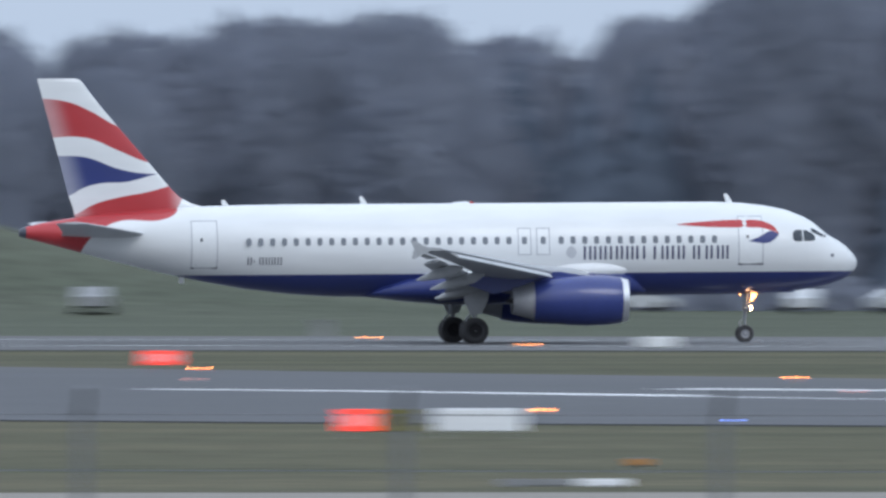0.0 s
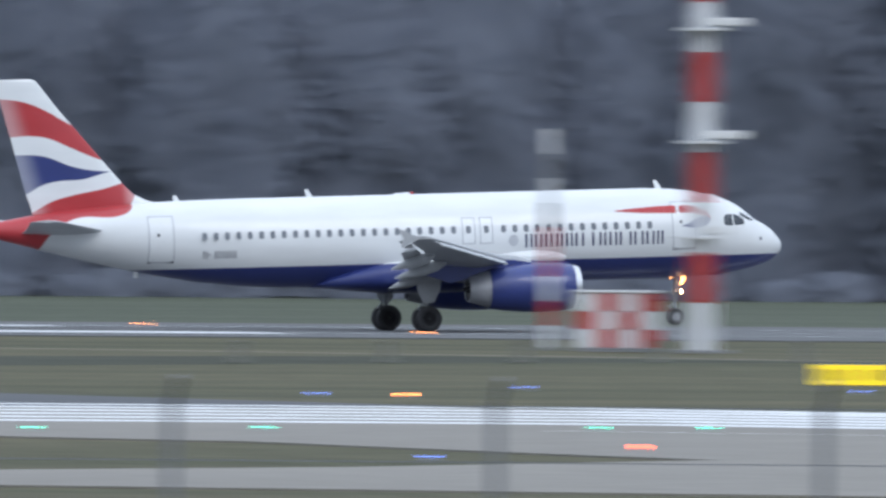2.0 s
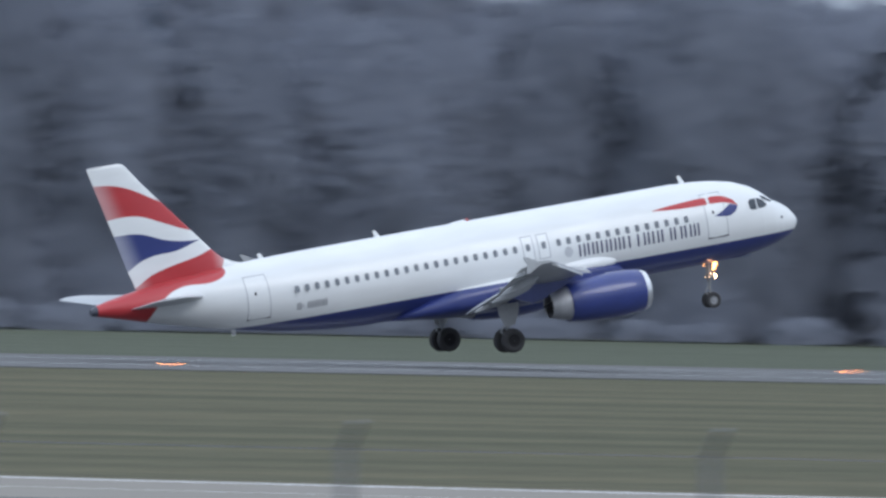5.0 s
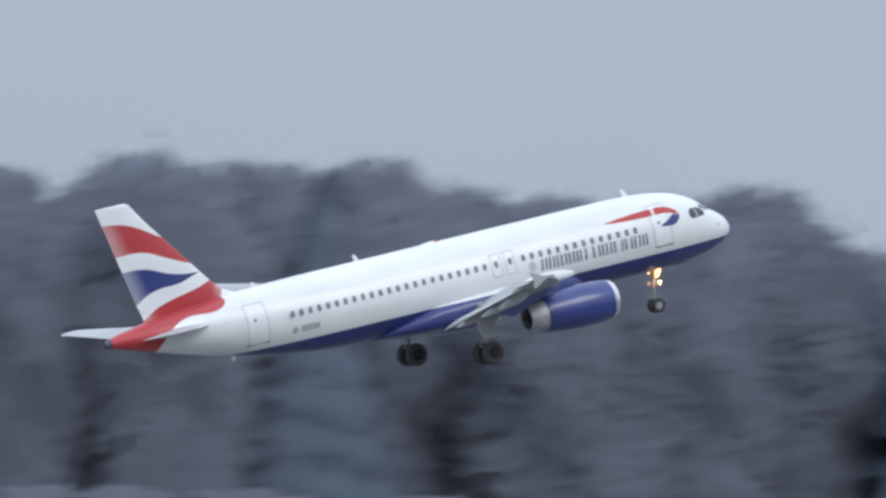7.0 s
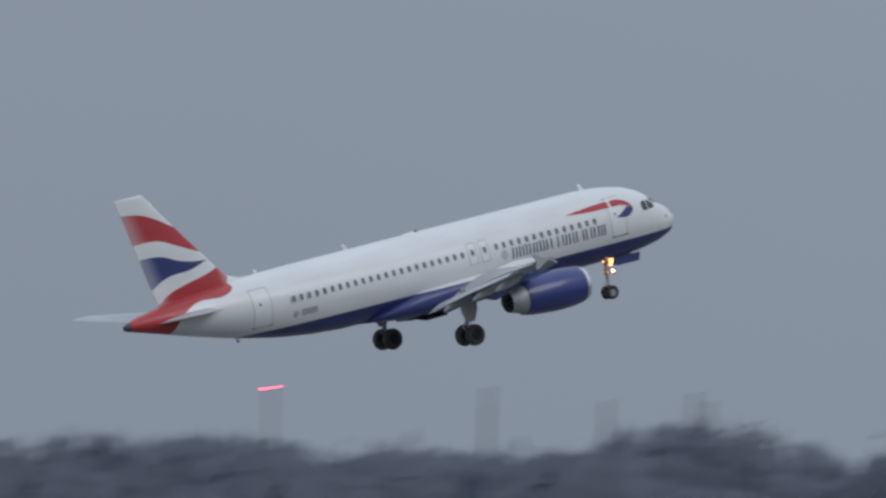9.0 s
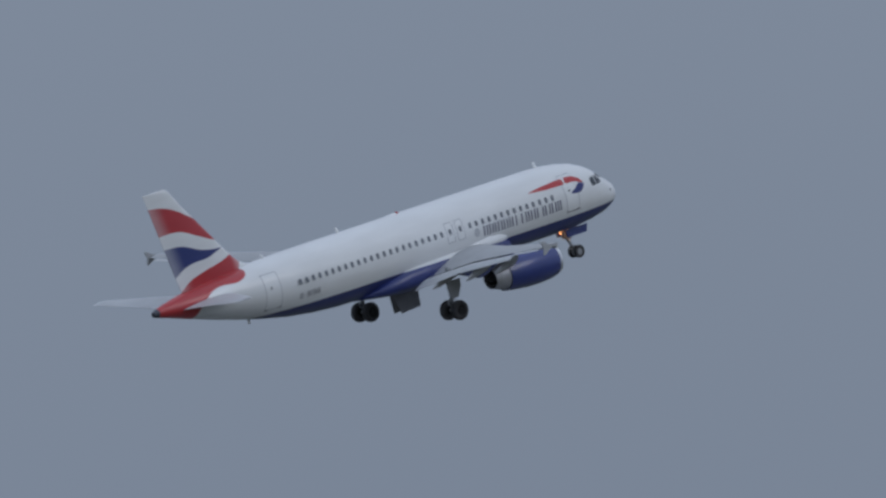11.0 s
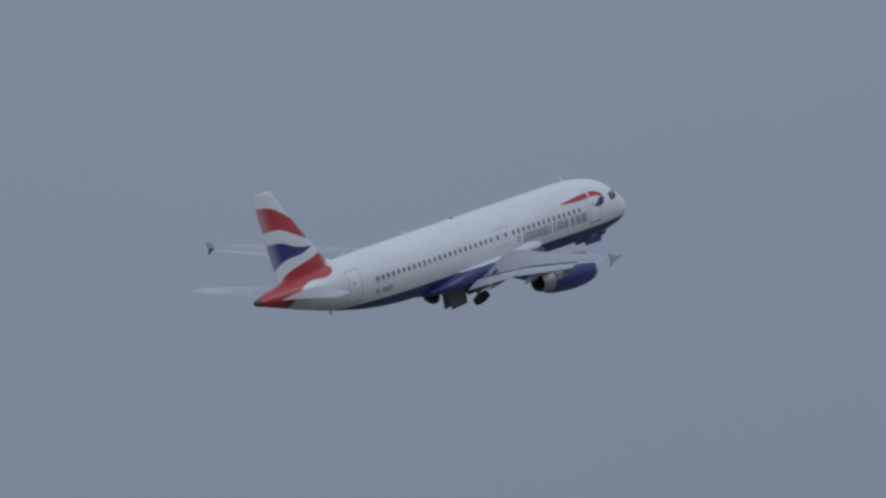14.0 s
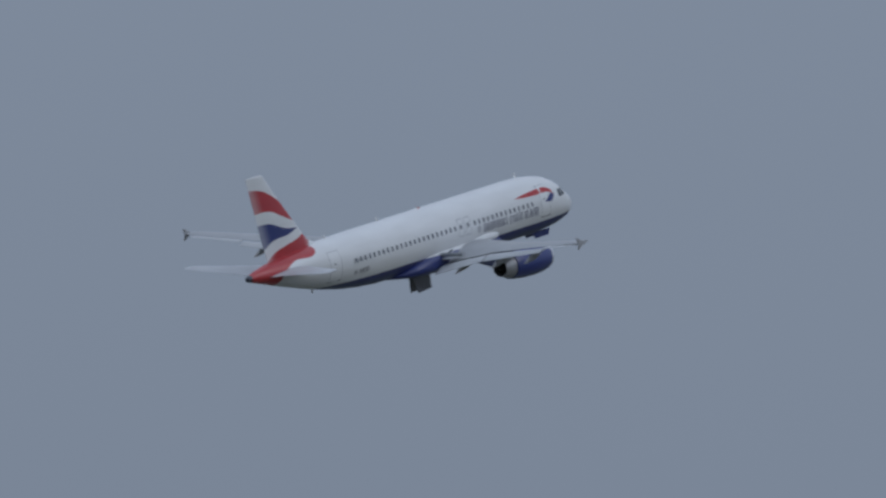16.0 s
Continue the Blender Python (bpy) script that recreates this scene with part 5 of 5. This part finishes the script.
def woods():
    rnd = random.Random(5)
    trunks = [trunk_shape(11 + k, k > 3) for k in range(6)]
    crowns = [[crown_points(31 + k, trunks[k][1], count, k > 3, low) for k in range(6)] for count, low in ((6600, 0.2), (4600, 0.2), (1900, 2.0))]
    shared = [mesh_of("crown", crowns[0][k], M_HAZYNEEDLES if k > 3 else M_HAZYTWIGS, np.zeros(3)) for k in range(6)]
    protos, mass = {}, {M_HAZYTWIGS: [], M_HAZYNEEDLES: []}

    def stand(px, py, h, k, row, wide=1.0):
        g, s, turn = float(ground_height(px, py)), h / 10.0, rnd.uniform(-25, 25) if row == 0 else rnd.uniform(0, 360)
        wide = s * rnd.uniform(0.85, 1.15) * wide
        if row == 0:
            if k not in protos:
                t = thing("tree", "tall dark haze-tinted spruce at the wood's edge" if k > 3 else "bare haze-grey winter tree at the wood's edge", "tree", group="trees at the wood's edge")
                for name, me in (("trunk", trunks[k][0]), ("crown", shared[k])):
                    o = new(name, me)
                    o.parent = t
                protos[k] = t
                t.matrix_basis = pose(px, py, g, 0, 0, turn) @ Matrix.Diagonal((wide, wide, s, 1))
            else:
                t = copy_thing(protos[k], pose(px, py, g, 0, 0, turn))
                t.scale = (wide, wide, s)
            return
        a = crowns[min(row, 2)][k]
        c, sn = math.cos(radians(turn)), math.sin(radians(turn))
        p = np.stack([(a[:, 0] * c - a[:, 1] * sn) * wide + px, (a[:, 0] * sn + a[:, 1] * c) * wide + py, a[:, 2] * s + g], 1)
        mass[M_HAZYNEEDLES if k > 3 else M_HAZYTWIGS].append((p, np.tile((px, py, 0.0), (len(p), 1))))

    for row, (y0, gap) in enumerate(((1346, 8.2), (1362, 7.8), (1382, 7.4), (1406, 7.2))):
        x = 45.0
        while x < 1110:
            px, py = x + rnd.uniform(-2.5, 2.5), y0 + rnd.uniform(-5, 5) + 0.02 * max(0, x - 300)
            brg, r = math.degrees(math.atan2(px, py)), math.hypot(px, py)
            top = 6.18 + r * math.tan(radians(skyline(brg))) - float(ground_height(px, py))
            h = max(7.0, top * (rnd.uniform(0.84, 1.0) if row < 2 else rnd.uniform(0.93, 1.05)))
            dark = any(a < brg < b for a, b in SPRUCES) and row < 2
            k = 4 + rnd.randrange(2) if dark or rnd.random() < 0.015 else rnd.randrange(4)
            stand(px, py, h, k, row, 1.25 if k > 3 else 1.0)
            x += gap
    for brg, up in TALL:
        px, py = 1352 * math.tan(radians(brg)), 1352.0
        r = math.hypot(px, py)
        stand(px, py, 6.18 + r * math.tan(radians(up)) - float(ground_height(px, py)), 4, 0, 1.1)
    # undergrowth along the edge
    for k in range(450):
        px, py = 45 + 2.37 * k + rnd.uniform(-1, 1), rnd.uniform(1332, 1340)
        py += 0.02 * max(0, px - 300)
        a = crowns[2][k % 4][4800:]
        s = rnd.uniform(0.13, 0.28)
        p = np.stack([a[:, 0] * s * 3.2 + px, a[:, 1] * s * 2.0 + py, (a[:, 2] - 2.2) * s + float(ground_height(px, py))], 1)
        mass[M_HAZYTWIGS].append((p, np.tile((px, py, 0.0), (len(p), 1))))
    # a thicket on the grass ahead of the wood
    leafage = mesh_of("twigs", crown_points(77, trunks[0][1], 1500, False, 0.1), M_HAZYTWIGS, np.zeros(3))
    first = None
    for k in range(12):
        brg, r = radians(15.93 + 0.045 * k), 1188 + 9 * math.sin(k * 2.4)
        px, py, s = r * math.sin(brg), r * math.cos(brg), rnd.uniform(0.2, 0.33)
        m = pose(px, py, float(ground_height(px, py)), 0, 0, rnd.uniform(-25, 25))
        if first is None:
            first = thing("bush", "bare haze-grey bush in a thicket on the grass", "bush", group="thicket before the wood")
            for name, me in (("stem", trunks[0][0]), ("twigs", leafage)):
                new(name, me).parent = first
            first.matrix_basis = m
            t = first
        else:
            t = copy_thing(first, m)
        t.scale = (s * 1.5, s * 1.5, s)
    # both masses carry the haze in their base colour
    for material, name, label in ((M_HAZYTWIGS, "woodland", "dense haze-grey winter woodland behind the airfield"), (M_HAZYNEEDLES, "spruce_stand", "dark haze-tinted spruces among the bare woodland")):
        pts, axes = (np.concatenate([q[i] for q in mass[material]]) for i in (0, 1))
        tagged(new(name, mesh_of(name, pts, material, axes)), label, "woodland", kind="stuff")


woods()


# ---- what moves ----
def motions():
    walk(airliner, [
        (0.0, pose(128.92, 1013.58, 4.17, 0.00, -0.46, 0.00)),
        (0.5, pose(159.10, 1013.58, 4.16, 0.00, -0.49, 0.00)),
        (1.0, pose(190.03, 1013.58, 4.16, 0.00, -0.67, 0.00)),
        (1.5, pose(221.34, 1013.58, 4.17, 0.00, -1.32, 0.00)),
        (2.0, pose(253.23, 1013.58, 4.16, 0.00, -1.93, 0.00)),
        (2.5, pose(285.54, 1013.58, 4.16, 0.00, -2.75, 0.00)),
        (3.0, pose(318.36, 1013.58, 4.16, 0.00, -4.12, 0.00)),
        (3.5, pose(351.59, 1013.58, 4.16, 0.01, -5.53, 0.00)),
        (4.0, pose(385.11, 1013.58, 4.16, 0.00, -7.34, 0.00)),
        (4.5, pose(418.96, 1013.58, 4.28, -0.09, -9.05, 0.00)),
        (5.0, pose(453.00, 1013.58, 5.06, -0.35, -10.44, 0.18)),
        (5.5, pose(487.23, 1013.58, 6.47, -0.60, -11.44, 0.36)),
        (6.0, pose(521.69, 1013.58, 8.45, -0.86, -12.17, 0.55)),
        (6.5, pose(556.44, 1013.58, 10.92, -1.11, -12.79, 0.73)),
        (7.0, pose(591.54, 1013.58, 13.81, -1.37, -13.42, 0.91)),
        (7.5, pose(626.99, 1013.58, 17.11, -1.59, -14.00, 0.91)),
        (8.0, pose(662.26, 1013.58, 20.91, -1.90, -14.18, 0.91)),
        (8.5, pose(697.69, 1013.58, 25.31, -2.24, -13.97, 0.91)),
        (9.0, pose(733.20, 1013.58, 30.32, -2.24, -13.95, 0.91)),
        (9.5, pose(768.59, 1013.58, 36.55, -1.93, -14.37, 1.38)),
        (10.0, pose(803.86, 1013.58, 43.99, -1.62, -15.12, 1.84)),
        (10.5, pose(839.05, 1013.58, 52.05, -1.31, -16.01, 2.31)),
        (11.0, pose(874.18, 1013.58, 60.04, -1.00, -16.82, 2.78)),
        (11.5, pose(909.29, 1013.58, 67.38, -0.69, -17.36, 3.24)),
        (12.0, pose(944.37, 1013.58, 74.05, 0.17, -17.55, 3.24)),
        (12.5, pose(979.38, 1013.58, 80.72, 0.32, -17.55, 3.24)),
        (13.0, pose(1013.89, 1013.58, 87.39, 0.25, -17.66, 3.24)),
        (13.5, pose(1048.23, 1013.58, 94.06, 0.65, -17.33, 3.24)),
        (14.0, pose(1082.38, 1013.58, 100.72, 1.55, -16.78, 3.24)),
        (14.5, pose(1116.07, 1013.58, 107.39, 1.97, -16.29, 3.24)),
        (15.0, pose(1149.61, 1013.58, 114.07, 2.05, -16.01, 3.24)),
        (15.5, pose(1182.79, 1013.58, 120.73, 1.74, -15.86, 3.24)),
        (16.0, pose(1215.44, 1013.58, 127.40, 1.45, -15.88, 3.24)),
    ])

    def swing(key, rows, drop=((0, 0.0), (16, 0.0))):
        """Turns a part about its hinge; drop: how far its strut has run out, time by time."""
        ob, at = MOVING[key]
        walk(ob, [(t, pose(at.x, at.y, at.z + interp(t, *zip(*drop)), *turn)) for t, turn in rows])
    for side in (-1, 1):
        swing(("wing", side), [(0, (side * -0.6, 0, 0)), (2.0, (side * 0.0, 0, 0)), (4.0, (side * 1.2, 0, 0)), (6.0, (side * 2.2, 0, 0)), (16, (side * 2.1, 0, 0))])
        swing(("main", side), [(0, (0, 0, 0)), (4.3, (0, 0, 0)), (5.0, (0, 0, 0)), (10.9, (0, 0, 0)), (11.5, (side * -7, 0, 0)), (12.0, (side * -18, 0, 0)), (12.5, (side * -28, 0, 0)), (13.0, (side * -37, 0, 0)), (13.5, (side * -44, 0, 0)), (14.0, (side * -50, 0, 0)), (14.5, (side * -58, 0, 0)), (15.0, (side * -72, 0, 0)), (15.5, (side * -86, 0, 0)), (16, (side * -88, 0, 0))], [(0, 0.0), (4.3, 0.0), (5.0, -0.13), (10.9, -0.13), (13.0, 0.0), (16, 0.0)])
        swing(("bay", side), [(0, (0, 0, 0)), (8.4, (0, 0, 0)), (9.0, (side * -14, 0, 0)), (10.4, (side * -84, 0, 0)), (16, (side * -84, 0, 0))])
        swing(("nose_door", side), [(0, (0, 0, 0)), (8.2, (0, 0, 0)), (8.7, (side * 86, 0, 0)), (14.0, (side * 86, 0, 0)), (16, (side * 80, 0, 0))])
    swing(("nose", 0), [(0, (0, 0, 0)), (9.6, (0, 0, 0)), (11.5, (0, -50, 0)), (12.5, (0, -70, 0)), (14.0, (0, -84, 0)), (16, (0, -92, 0))])


motions()
